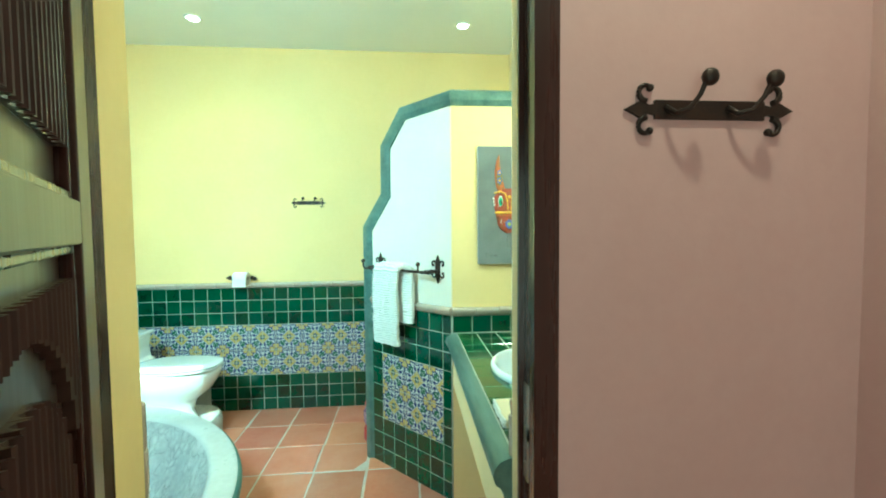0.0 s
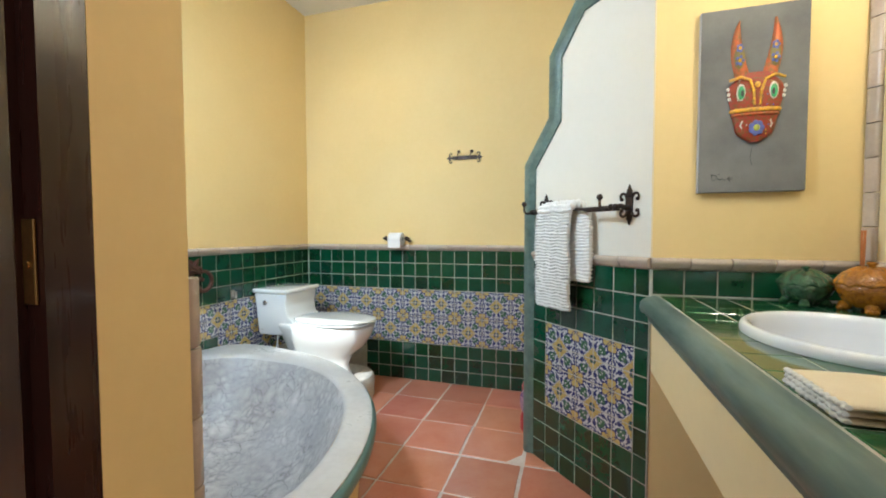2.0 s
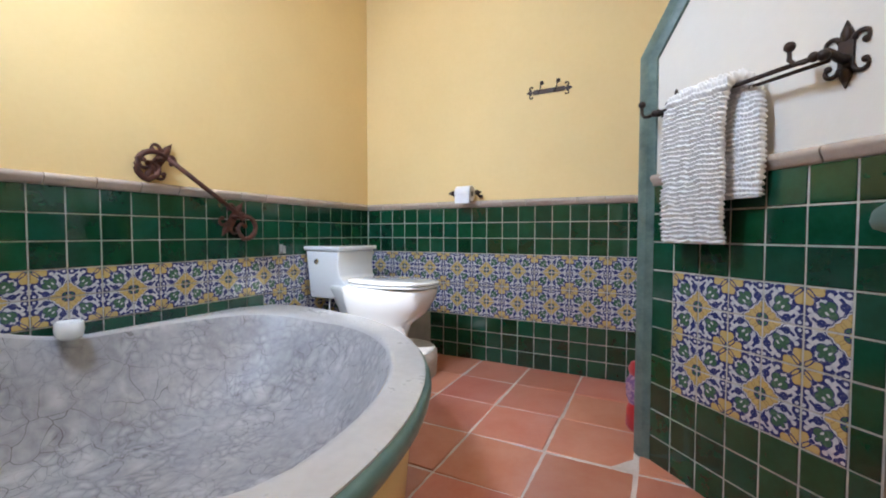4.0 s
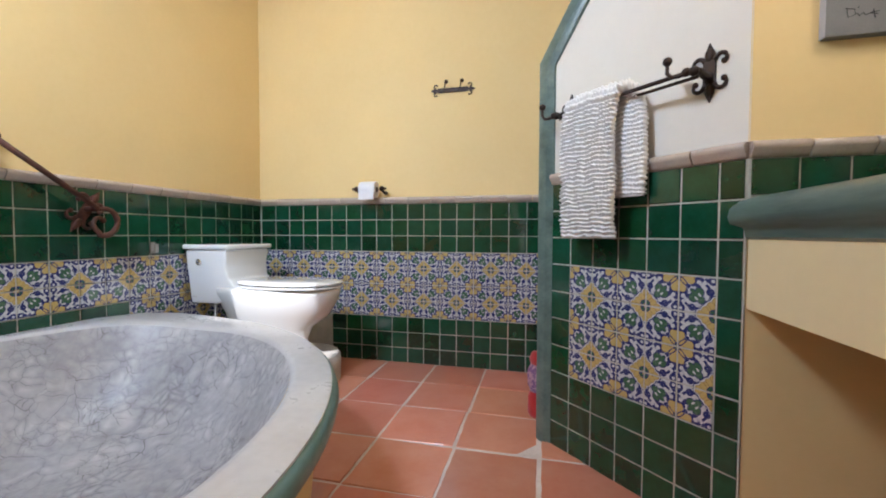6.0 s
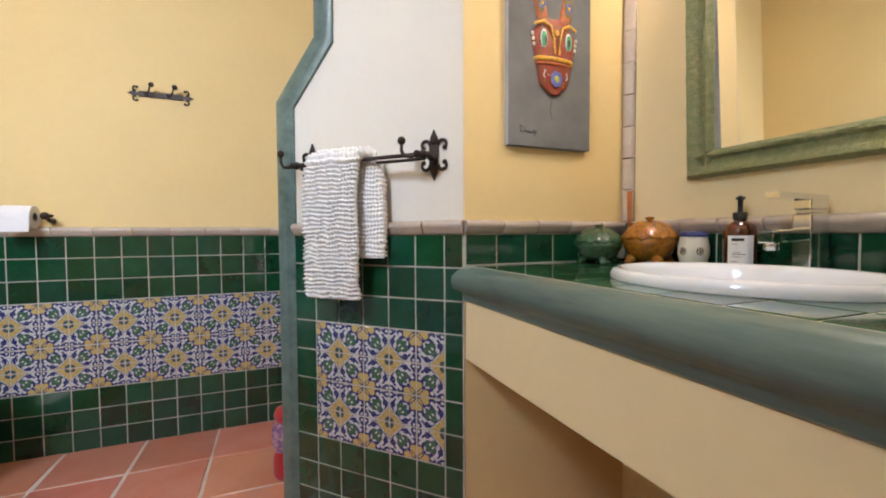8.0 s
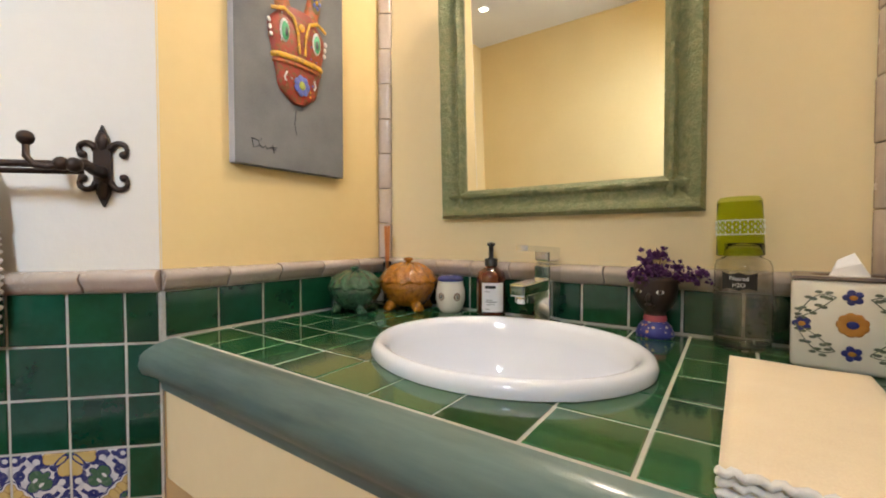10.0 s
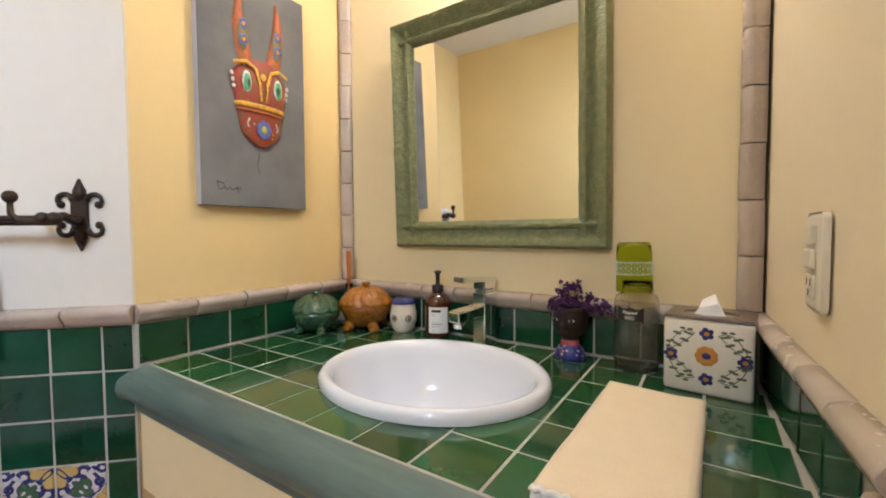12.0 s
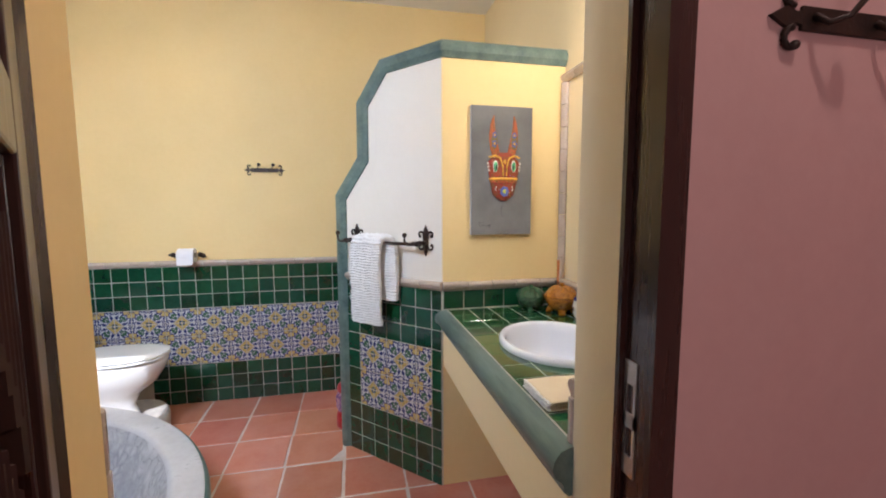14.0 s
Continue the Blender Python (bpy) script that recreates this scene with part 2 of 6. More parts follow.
def talavera():
    """One quarter of the flower pattern: yellow flower in one corner, yellow medallion in the opposite one, blue scrolls between."""
    m = bpy.data.materials.new("talavera_glaze")
    m.use_nodes = True
    t = m.node_tree
    b = t.nodes["Principled BSDF"]
    sep = t.nodes.new("ShaderNodeSeparateXYZ")
    vec = coords(t)
    t.links.new(vec, sep.inputs[0])
    wob = noise_tex(t, vec, 60, 2)
    wob2 = noise_tex(t, vec, 75, 2, 0.4)
    side = 0.0985
    u = Ex(t, sep.outputs[0]) / side + 0.5 + (wob - 0.5) * 0.035
    v = Ex(t, sep.outputs[2]) / side + 0.5 + (wob2 - 0.5) * 0.035
    a, c = u * -1.0 + 1.0, v * -1.0 + 1.0          # distances from the flower corner

    def dist(x, y, px, py, rx=1.0, ry=1.0):
        dx, dy = (x - px) / rx, (y - py) / ry
        return (dx * dx + dy * dy).op("SQRT")

    ground, navy, yellow, gold = (0.56, 0.56, 0.58), (0.020, 0.028, 0.130), (0.50, 0.365, 0.13), (0.30, 0.20, 0.07)
    leaf = (0.045, 0.115, 0.065)
    p, q = (a + c) * 0.7071, (a - c) * 0.7071      # along and across the diagonal, from the flower corner
    qa = q.ab()

    def ring(px, py, radius, width):
        return (dist(p, qa, px, py) - radius).ab().lt(width)
    col = mix(t, 0.0, ground, ground)
    # faint blue wash round the scrolls
    col = mix(t, ramp(t, noise_tex(t, vec, 55, 2), 0.50, 0.62) * 0.35, col, (0.26, 0.29, 0.40))
    # curls in the plain corners
    col = mix(t, ring(0.707, 0.60, 0.085, 0.038), col, navy)
    col = mix(t, dist(p, qa, 0.60, 0.50, 0.075, 0.045).lt(1.0), col, navy)
    # long C-scroll round the leaf
    col = mix(t, ring(0.70, 0.04, 0.355, 0.038) * p.gt(0.66) * p.lt(1.0), col, navy)
    col = mix(t, ring(0.88, 0.335, 0.07, 0.034), col, navy)
    # hooked scrolls beside the flower
    col = mix(t, ring(0.50, 0.30, 0.115, 0.050) * p.lt(0.56), col, navy)
    col = mix(t, dist(p, qa, 0.58, 0.21, 0.10, 0.055).lt(1.0), col, navy)
    col = mix(t, dist(p, qa, 0.43, 0.13, 0.07, 0.055).lt(1.0), col, navy)
    # diamond medallion with a scalloped edge and a dark wavy line round it
    scal = u + v + ((u - v) * 24.0).op("COSINE") * 0.022
    col = mix(t, scal.lt(0.56), col, ground)
    col = mix(t, (scal - 0.565).ab().lt(0.022) * (u - v).ab().gt(0.06), col, navy)
    col = mix(t, scal.lt(0.50), col, gold)
    col = mix(t, scal.lt(0.475), col, yellow)
    col = mix(t, scal.lt(0.475) * ((u - v).ab() * 30.0).op("SINE").gt(0.93), col, gold)
    col = mix(t, dist(u, v, 0, 0).lt(0.165), col, navy)
    col = mix(t, dist(u, v, 0, 0).lt(0.140) * u.gt(0.030) * v.gt(0.030), col, leaf)
    col = mix(t, dist(u, v, 0, 0).lt(0.045), col, yellow)
    # three-lobed leaf pointing at the medallion
    lobes = dist(p, qa, 0.70, 0.125, 0.115, 0.105).mn(dist(p, qa, 0.84, 0.0, 0.15, 0.095)).mn(dist(p, qa, 0.60, 0.0, 0.10, 0.06))
    col = mix(t, lobes.lt(1.22), col, navy)
    col = mix(t, lobes.lt(1.0), col, leaf)
    col = mix(t, dist(p, qa, 0.76, 0.07, 0.05, 0.028).lt(1.0), col, ground)
    # eight-petalled flower with links on the diagonal
    for x, y in ((a, c), (c, a)):
        petal = dist(x, y, 0.21, 0.035, 0.22, 0.12).mn(dist(x, y, 0.34, 0.115, 0.105, 0.085))
        col = mix(t, petal.lt(1.12), col, gold)
        col = mix(t, petal.lt(1.0), col, yellow)
        col = mix(t, y.lt(0.012) * x.lt(0.32) * x.gt(0.10), col, gold)
    link = dist(p, qa, 0.20, 0.0, 0.17, 0.048)
    col = mix(t, link.lt(1.30), col, navy)
    col = mix(t, link.lt(0.72), col, yellow)
    col = mix(t, dist(p, qa, 0.40, 0.0, 0.055, 0.075).lt(1.0), col, navy)
    col = mix(t, dist(a, c, 0, 0).lt(0.05), col, leaf)
    # uneven hand-painted glaze
    col = mix(t, ramp(t, noise_tex(t, vec, 140, 3), 0.5, 0.75) * 0.18, col, (0.50, 0.47, 0.44))
    t.links.new(col, b.inputs["Base Color"])
    b.inputs["Roughness"].default_value = 0.13
    b.inputs["Coat Weight"].default_value = 0.4
    bn = t.nodes.new("ShaderNodeBump")
    bn.inputs["Strength"].default_value, bn.inputs["Distance"].default_value = 0.12, 0.0015
    t.links.new(noise_tex(t, vec, 18, 3).s, bn.inputs["Height"])
    t.links.new(bn.outputs[0], b.inputs["Normal"])
    return m


def crackled_cement():
    """Polished grey cement with a net of fine cracks and pale cells."""
    m = bpy.data.materials.new("crackled_cement")
    m.use_nodes = True
    t = m.node_tree
    b = t.nodes["Principled BSDF"]
    vec = coords(t)
    warp = t.nodes.new("ShaderNodeVectorMath")
    warp.operation = "MULTIPLY_ADD"
    nz = t.nodes.new("ShaderNodeTexNoise")
    nz.inputs["Scale"].default_value = 7
    t.links.new(vec, nz.inputs["Vector"])
    t.links.new(nz.outputs["Color"], warp.inputs[0])
    warp.inputs[1].default_value = (0.12, 0.12, 0.12)
    t.links.new(vec, warp.inputs[2])
    big = noise_tex(t, vec, 3.2)
    small = noise_tex(t, vec, 30)
    col = mix(t, ramp(t, big * 0.6 + small * 0.4, 0.35, 0.66), (0.42, 0.42, 0.44), (0.24, 0.24, 0.265))
    cracks = None
    for scale, width, strength in ((11, 0.011, 0.85), (24, 0.016, 0.65)):
        vo = t.nodes.new("ShaderNodeTexVoronoi")
        vo.feature = "DISTANCE_TO_EDGE"
        vo.inputs["Scale"].default_value = scale
        t.links.new(warp.outputs[0], vo.inputs["Vector"])
        d = Ex(t, vo.outputs["Distance"])
        patch = ramp(t, noise_tex(t, vec, 2.3 + scale * 0.2), 0.42, 0.60)
        line = d.lt(width) * patch * strength
        col = mix(t, ramp(t, d, 0.10, 0.42) * patch * 0.45, col, (0.64, 0.63, 0.63))
        col = mix(t, line, col, (0.11, 0.10, 0.10))
        cracks = line if cracks is None else cracks + line
    t.links.new(col, b.inputs["Base Color"])
    t.links.new((small * 0.18 + 0.36).s, b.inputs["Roughness"])
    b.inputs["Coat Weight"].default_value = 0.06
    bn = t.nodes.new("ShaderNodeBump")
    bn.inputs["Strength"].default_value, bn.inputs["Distance"].default_value = 0.15, 0.002
    t.links.new((small - cracks).s, bn.inputs["Height"])
    t.links.new(bn.outputs[0], b.inputs["Normal"])
    return m


TALAVERA = talavera()
CEMENT = crackled_cement()
TUB_RIM = surface("polished_cement_rim", (0.55, 0.555, 0.57), (0.45, 0.45, 0.465), rough=0.30, scale=5, fine=40, bump=0.15, coat=0.25, world_space=True)
PLINTH = surface("white_cement", (0.62, 0.60, 0.56), (0.42, 0.40, 0.37), rough=0.6, scale=14, fine=70, bump=0.4, world_space=True)


# ---- shape helpers ----
def box(bm, lo, hi):
    vs = [bm.verts.new((x, y, z)) for x in (lo[0], hi[0]) for y in (lo[1], hi[1]) for z in (lo[2], hi[2])]
    for f in ((0, 1, 3, 2), (4, 6, 7, 5), (0, 4, 5, 1), (2, 3, 7, 6), (0, 2, 6, 4), (1, 5, 7, 3)):
        bm.faces.new([vs[i] for i in f])
    return vs


def rounded_box(bm, lo, hi, r=0.004, seg=2):
    b2 = bmesh.new()
    box(b2, lo, hi)
    bmesh.ops.recalc_face_normals(b2, faces=b2.faces)
    bmesh.ops.bevel(b2, geom=b2.edges[:], offset=r, segments=seg, profile=0.5, affect="EDGES")
    join(bm, b2)


def join(bm, b2, m=None):
    """Adds b2's faces to bm, moved by m, and frees b2."""
    made = {}
    for v in b2.verts:
        made[v] = bm.verts.new(m @ v.co if m else v.co)
    for f in b2.faces:
        g = bm.faces.new([made[v] for v in f.verts])
        g.smooth, g.material_index = f.smooth, f.material_index
    b2.free()


def prism(bm, outline, lo, hi, axes=(0, 1, 2)):
    """A flat outline, drawn in the first two axes, drawn out along the third."""
    rows = []
    for level in (lo, hi):
        row = []
        for a, c in outline:
            p = [0, 0, 0]
            p[axes[0]], p[axes[1]], p[axes[2]] = a, c, level
            row.append(bm.verts.new(p))
        rows.append(row)
    n = len(outline)
    bm.faces.new(rows[0])
    bm.faces.new(rows[1])
    for i in range(n):
        bm.faces.new((rows[0][i], rows[0][(i + 1) % n], rows[1][(i + 1) % n], rows[1][i]))


def lathe(bm, profile, n=32, ripple=None, centre=(0, 0), smooth=True):
    """A turned shape from (radius, height) pairs; ripple(angle, i) scales the radius."""
    rings = []
    for i, (r, z) in enumerate(profile):
        if r < 1e-5:
            rings.append([bm.verts.new((centre[0], centre[1], z))])
            continue
        ring = []
        for k in range(n):
            a = 2 * math.pi * k / n
            rr = r * (ripple(a, i) if ripple else 1)
            ring.append(bm.verts.new((centre[0] + rr * math.cos(a), centre[1] + rr * math.sin(a), z)))
        rings.append(ring)
    for a, c in zip(rings, rings[1:]):
        for k in range(n):
            p, q = k % len(a), (k + 1) % len(a)
            s, w = k % len(c), (k + 1) % len(c)
            ids = [a[p], a[q], c[w], c[s]]
            ids = [v for j, v in enumerate(ids) if v not in ids[:j]]
            if len(ids) > 2:
                f = bm.faces.new(ids)
                f.smooth = smooth


def tube(bm, points, radius, n=8, flat=1.0, cap=True):
    """A round bar along points; radius may be a list; flat squashes it."""
    pts = [Vector(p) for p in points]
    rings = []
    up = Vector((0, 0, 1))
    for i, p in enumerate(pts):
        d = (pts[min(i + 1, len(pts) - 1)] - pts[max(i - 1, 0)]).normalized()
        side = d.cross(up)
        if side.length < 0.15:
            side = d.cross(Vector((0, 1, 0)))
        side.normalize()
        top = side.cross(d)
        r = radius[i] if isinstance(radius, (list, tuple)) else radius
        rings.append([bm.verts.new(p + side * (r * math.cos(2 * math.pi * k / n)) + top * (r * flat * math.sin(2 * math.pi * k / n))) for k in range(n)])
    for a, c in zip(rings, rings[1:]):
        for k in range(n):
            f = bm.faces.new((a[k], a[(k + 1) % n], c[(k + 1) % n], c[k]))
            f.smooth = True
    if cap:
        bm.faces.new(rings[0])
        bm.faces.new(rings[-1])


def ball(bm, centre, r, n=10, squash=(1, 1, 1)):
    b2 = bmesh.new()
    bmesh.ops.create_uvsphere(b2, u_segments=n, v_segments=max(6, n * 2 // 3), radius=r)
    for f in b2.faces:
        f.smooth = True
    join(bm, b2, Matrix.Translation(centre) @ Matrix.Diagonal((*squash, 1)))


def sweep(bm, profile, path, closed=False):
    """A moulding: profile pairs (out, up) carried along path, a list of (origin, out, up) frames."""
    rings = [[bm.verts.new(o + out * a + up * c) for a, c in profile] for o, out, up in path]
    pairs = list(zip(rings, rings[1:])) + ([(rings[-1], rings[0])] if closed else [])
    n = len(profile)
    for a, c in pairs:
        for k in range(n):
            f = bm.faces.new((a[k], a[(k + 1) % n], c[(k + 1) % n], c[k]))
            f.smooth = True
    if not closed:
        bm.faces.new(rings[0])
        bm.faces.new(rings[-1])


def mesh_of(name, bm, material):
    bmesh.ops.recalc_face_normals(bm, faces=bm.faces)
    me = bpy.data.meshes.new(name)
    bm.to_mesh(me)
    bm.free()
    for mt in (material if isinstance(material, (list, tuple)) else (material,)):
        me.materials.append(mt)
    return me


def soften(ob, angle=40):
    for p in ob.data.polygons:
        p.use_smooth = True
    ob.data.set_sharp_from_angle(angle=radians(angle))
    return ob


def part(name, bm, material, parent, label=""):
    ob = new(name, mesh_of(name, bm, material))
    ob.parent = parent
    return tagged(ob, label) if label else ob


def thing(name, place, label, category, group="", turn=0, kind=""):
    e = new(name)
    e.empty_display_size = 0.05
    e.matrix_basis = pose(*place, 0, 0, turn)
    return tagged(e, label, category, group, kind)


def solid(name, bm, material, label, category, kind="", place=(0, 0, 0), turn=0):
    ob = new(name, mesh_of(name, bm, material))
    ob.matrix_basis = pose(*place, 0, 0, turn)
    return tagged(ob, label, category, kind=kind)


def lettering(name, words, size, material, parent, m, label):
    """Raised writing in the built-in font, turned into a mesh."""
    cu = bpy.data.curves.new(name, "FONT")
    cu.body, cu.size, cu.align_x, cu.align_y, cu.extrude = words, size, "CENTER", "CENTER", 0.0003
    ob = bpy.data.objects.new(name, cu)
    scene.collection.objects.link(ob)
    me = bpy.data.meshes.new_from_object(ob.evaluated_get(bpy.context.evaluated_depsgraph_get()))
    bpy.data.objects.remove(ob)
    me.materials.clear()
    me.materials.append(material)
    made = new(name, me)
    made.parent = parent
    made.matrix_basis = m
    return tagged(made, label)


# ---- structure ----
def slab(name, lo, hi, material, label, category):
    bm = bmesh.new()
    box(bm, lo, hi)
    return solid(name, bm, material, label, category, "structure")


W = 0.15
slab("wall_west", (WEST - W, 0.72, 0), (WEST, NORTH + W, CEIL), YELLOW, "pale yellow plastered wall behind tub and toilet", "wall")
slab("wall_north", (WEST, NORTH, 0), (EAST, NORTH + W, CEIL), YELLOW, "pale yellow plastered end wall of the bathroom", "wall")
slab("wall_east", (EAST, 0.985, 0), (EAST + W, NORTH + W, CEIL), LIT_YELLOW, "yellow plastered wall behind the mirror, paled as if lit", "wall")
slab("ceiling", (WEST - W, 0.72, CEIL), (EAST + W, NORTH + W, CEIL + 0.12), CEILING, "white painted bathroom ceiling", "ceiling")
slab("floor", (WEST - W, 0.72, -0.12), (EAST + W, NORTH + W, -0.0005), FLOOR_GROUT, "terracotta tile floor with pale grout", "floor")
floor = bpy.data.objects["floor"]

# near wall, left of the doorway, with an unseen window added over the tub
LEFT_PLAN = [(-1.15, 0.72), (-0.59, 0.72), (-0.59, 0.79), (-0.517, 0.79), (-0.560, 0.941), (-1.15, 0.941)]
bm = bmesh.new()
prism(bm, LEFT_PLAN, 0, CEIL)
box(bm, (WEST, 0.72, 0), (-1.66, 0.941, CEIL))
box(bm, (-1.66, 0.72, 0), (-1.15, 0.941, 2.0))
box(bm, (-1.66, 0.72, 2.66), (-1.15, 0.941, CEIL))
solid("wall_south_left", bm, YELLOW, "yellow plastered wall beside the doorway", "wall", "structure")
bm = bmesh.new()
prism(bm, [(0.302, 0.72), (EAST + W, 0.72), (EAST + W, 0.980), (EAST, 0.980), (0.281, 0.944), (0.246, 0.766), (0.302, 0.766)], 0, CEIL)
solid("wall_south_right", bm, BEIGE, "pale beige plastered wall between doorway and washstand", "wall", "structure")
bm = bmesh.new()
prism(bm, [(-0.59, 0.72), (0.302, 0.72), (0.302, 0.775), (0.276, 0.933), (-0.562, 0.933), (-0.59, 0.79)], 2.12, CEIL)
solid("wall_above_door", bm, YELLOW, "yellow plaster over the doorway", "wall", "structure")


def window_frame():
    # added out of view; height and size set so sun reaches the toilet
    w = thing("unseen_window", (-1.405, 0.80, 2.0), "unseen dark wooden window, added above the tub for daylight", "window", kind="structure")
    b = bmesh.new()
    for lo, hi in (((-0.255, -0.05, 0), (-0.225, -0.03, 0.66)), ((0.225, -0.05, 0), (0.255, -0.03, 0.66)), ((-0.225, -0.05, 0), (0.225, -0.03, 0.03)),
                   ((-0.225, -0.05, 0.63), (0.225, -0.03, 0.66))):
        box(b, lo, hi)
    part("window_frame", b, FRAME_WOOD, w)
    b = bmesh.new()
    box(b, (-0.225, -0.042, 0.03), (0.225, -0.038, 0.63))
    pane = part("pane", b, CLEAR, w)
    pane.visible_shadow = False


window_frame()

# the hall outside the door
bm = bmesh.new()
box(bm, (HALL_W - W, HALL_S, 0), (HALL_W, 0.72, 2.66))
solid("wall_hall_west", bm, HALL, "mauve-brown plastered hall wall", "wall", "structure")
bm = bmesh.new()
box(bm, (HALL_E, HALL_S, 0), (HALL_E + W, 0.70, 2.66))
solid("wall_hall_east", bm, HALL, "mauve-brown plastered hall side wall", "wall", "structure")
bm = bmesh.new()
box(bm, (HALL_W - W, HALL_S - W, 0), (HALL_E + W, HALL_S, 2.66))
solid("wall_hall_south", bm, HALL, "mauve-brown plastered hall end wall", "wall", "structure")
bm = bmesh.new()
box(bm, (0.302, 0.70, 0), (HALL_E + W, 0.72, 2.66))
box(bm, (HALL_W - W, 0.70, 0), (-0.59, 0.72, 2.66))
box(bm, (-0.59, 0.70, 2.12), (0.302, 0.72, 2.66))
solid("wall_hall_north", bm, HALL, "pinkish-brown plastered hall wall round the door", "wall", "structure")
slab("ceiling_hall", (HALL_W - W, HALL_S - W, 2.66), (HALL_E + W, 0.72, 2.76), CEILING, "white hall ceiling", "ceiling")
slab("floor_hall", (HALL_W - W, HALL_S - W, -0.12), (HALL_E + W, 0.72, -0.0005), FLOOR_GROUT, "terracotta tile hall floor", "floor")
floor_hall = bpy.data.objects["floor_hall"]


def door_frame():
    f = thing("door_frame", (0, 0, 0), "dark brown stained wooden door frame", "door frame", kind="structure")
    b = bmesh.new()
    prism(b, [(-0.592, 0.692), (-0.545, 0.692), (-0.545, 0.745), (-0.517, 0.745), (-0.517, 0.7895), (-0.592, 0.7895)], 0, 2.12)
    part("jamb", b, FRAME_WOOD, f)
    b = bmesh.new()
    prism(b, [(0.304, 0.699), (0.292, 0.699), (0.292, 0.694), (0.257, 0.694), (0.257, 0.756), (0.246, 0.756), (0.246, 0.7655), (0.304, 0.7655)], 0, 2.12)
    jamb = part("jamb", b, FRAME_WOOD, f)
    b = bmesh.new()
    box(b, (-0.545, 0.692, 2.07), (0.257, 0.775, 2.118))
    part("head", b, FRAME_WOOD, f)
    b = bmesh.new()
    for z0, z1 in ((0.98, 1.012), (1.058, 1.082), (1.128, 1.165)):
        box(b, (0.2545, 0.726, z0 + 0.012), (0.2568, 0.754, z1 + 0.012))
    for lo, hi in (((0.2545, 0.726, 1.024), (0.2568, 0.732, 1.140)), ((0.2545, 0.748, 1.024), (0.2568, 0.754, 1.140))):
        box(b, lo, hi)
    part("strike_plate", b, STEEL, jamb, "steel strike plate with latch holes")
    for z in (0.30, 1.080, 1.75):
        b = bmesh.new()
        rounded_box(b, (-0.5445, 0.7420, z), (-0.526, 0.7449, z + 0.086), 0.001, 1)
        tube(b, [(-0.537, 0.7425, z + 0.04), (-0.537, 0.7405, z + 0.04)], 0.004, 8)
        part("hinge", b, BRASS, f, "worn brass butt hinge")


door_frame()


# ---- slanted screen wall ----
DIAG = Matrix(((U.x, OUT.x, 0, PIER.x), (U.y, OUT.y, 0, PIER.y), (0, 0, 1, 0), (0, 0, 0, 1)))   # x along, y out, z up
TH = 0.13
EDGE = [(0.735, 0.0), (0.74, 1.495), (0.56, 1.70), (0.556, 1.99), (0.39, 2.19), (-0.0, 2.212)]       # outer line of the capping
INNER = [(0.65, 0.0), (0.65, 1.475), (0.476, 1.668), (0.474, 1.952), (0.326, 2.105), (0.0, 2.113)]   # inner line


def screen_wall():
    w = thing("screen_wall", (0, 0, 0), "stepped screen wall of cream plaster and green tiles beside the washstand", "wall", kind="structure")
    outline = [(0.0, 0.0)] + [((a[0] + c[0]) / 2, (a[1] + c[1]) / 2) for a, c in zip(EDGE, INNER)]
    outline[-1] = (0.0, 2.16)
    b = bmesh.new()
    prism(b, outline, -TH, 0.0, (0, 2, 1))
    b.transform(DIAG)
    part("plaster_face", b, CREAM, w, "cream white plaster")
    b = bmesh.new()
    prism(b, [(0.262, 2.141), (EAST, 2.141), (EAST, 2.28), (0.262 + 0.10, 2.28)], 0, 2.16)
    part("picture_wall", b, YELLOW, w, "yellow plaster behind the picture")
    # rounded cement capping with a small step, carried round the stepped edge
    prof = [(-0.012, -TH - 0.012), (0.016, -TH - 0.018), (0.038, -TH + 0.02), (0.045, -TH / 2), (0.040, -0.012), (0.026, 0.016), (0.004, 0.026),
            (-0.022, 0.024), (-0.036, 0.012), (-0.045, 0.010), (-0.047, 0.002), (-0.03, -0.02)]
    path = []
    mids = [((a[0] + c[0]) / 2, (a[1] + c[1]) / 2) for a, c in zip(EDGE, INNER)]
    mids[0] = (0.693, 0.0)
    for i, (s, z) in enumerate(mids):
        d0 = Vector((mids[max(i, 1)][0] - mids[max(i, 1) - 1][0], mids[max(i, 1)][1] - mids[max(i, 1) - 1][1])).normalized()
        j = min(i + 1, len(mids) - 1)
        d1 = Vector((mids[j][0] - mids[j - 1][0], mids[j][1] - mids[j - 1][1])).normalized()
        d = (d0 + d1).normalized()
        n = Vector((d.y, -d.x)) / max(0.6, d.dot(d0))
        path.append((Vector((s, 0, z)), Vector((n.x, 0, n.y)), Vector((0, 1, 0))))
    path[-1] = (Vector((-0.004, 0, 2.162)), Vector((0, 0, 1)), Vector((-0.40, 0.9, 0)) * 1.05)
    b = bmesh.new()
    sweep(b, prof, path)
    b.transform(DIAG)
    soften(part("capping", b, TEAL, w, "green cement capping"), 35)
    # the capping goes on along the picture wall
    b = bmesh.new()
    path = []
    for x, out in ((0.262, Vector((-0.40, -1.0, 0))), (EAST, Vector((0, -1, 0)))):
        path.append((Vector((x, 2.141, 2.162)), Vector((0, 0, 1)), out))
    sweep(b, prof, path)
    soften(part("capping", b, TEAL, w, "green cement capping"), 35)
    return w


screen = screen_wall()


# ---- tub ----
TUB_Z = 0.42


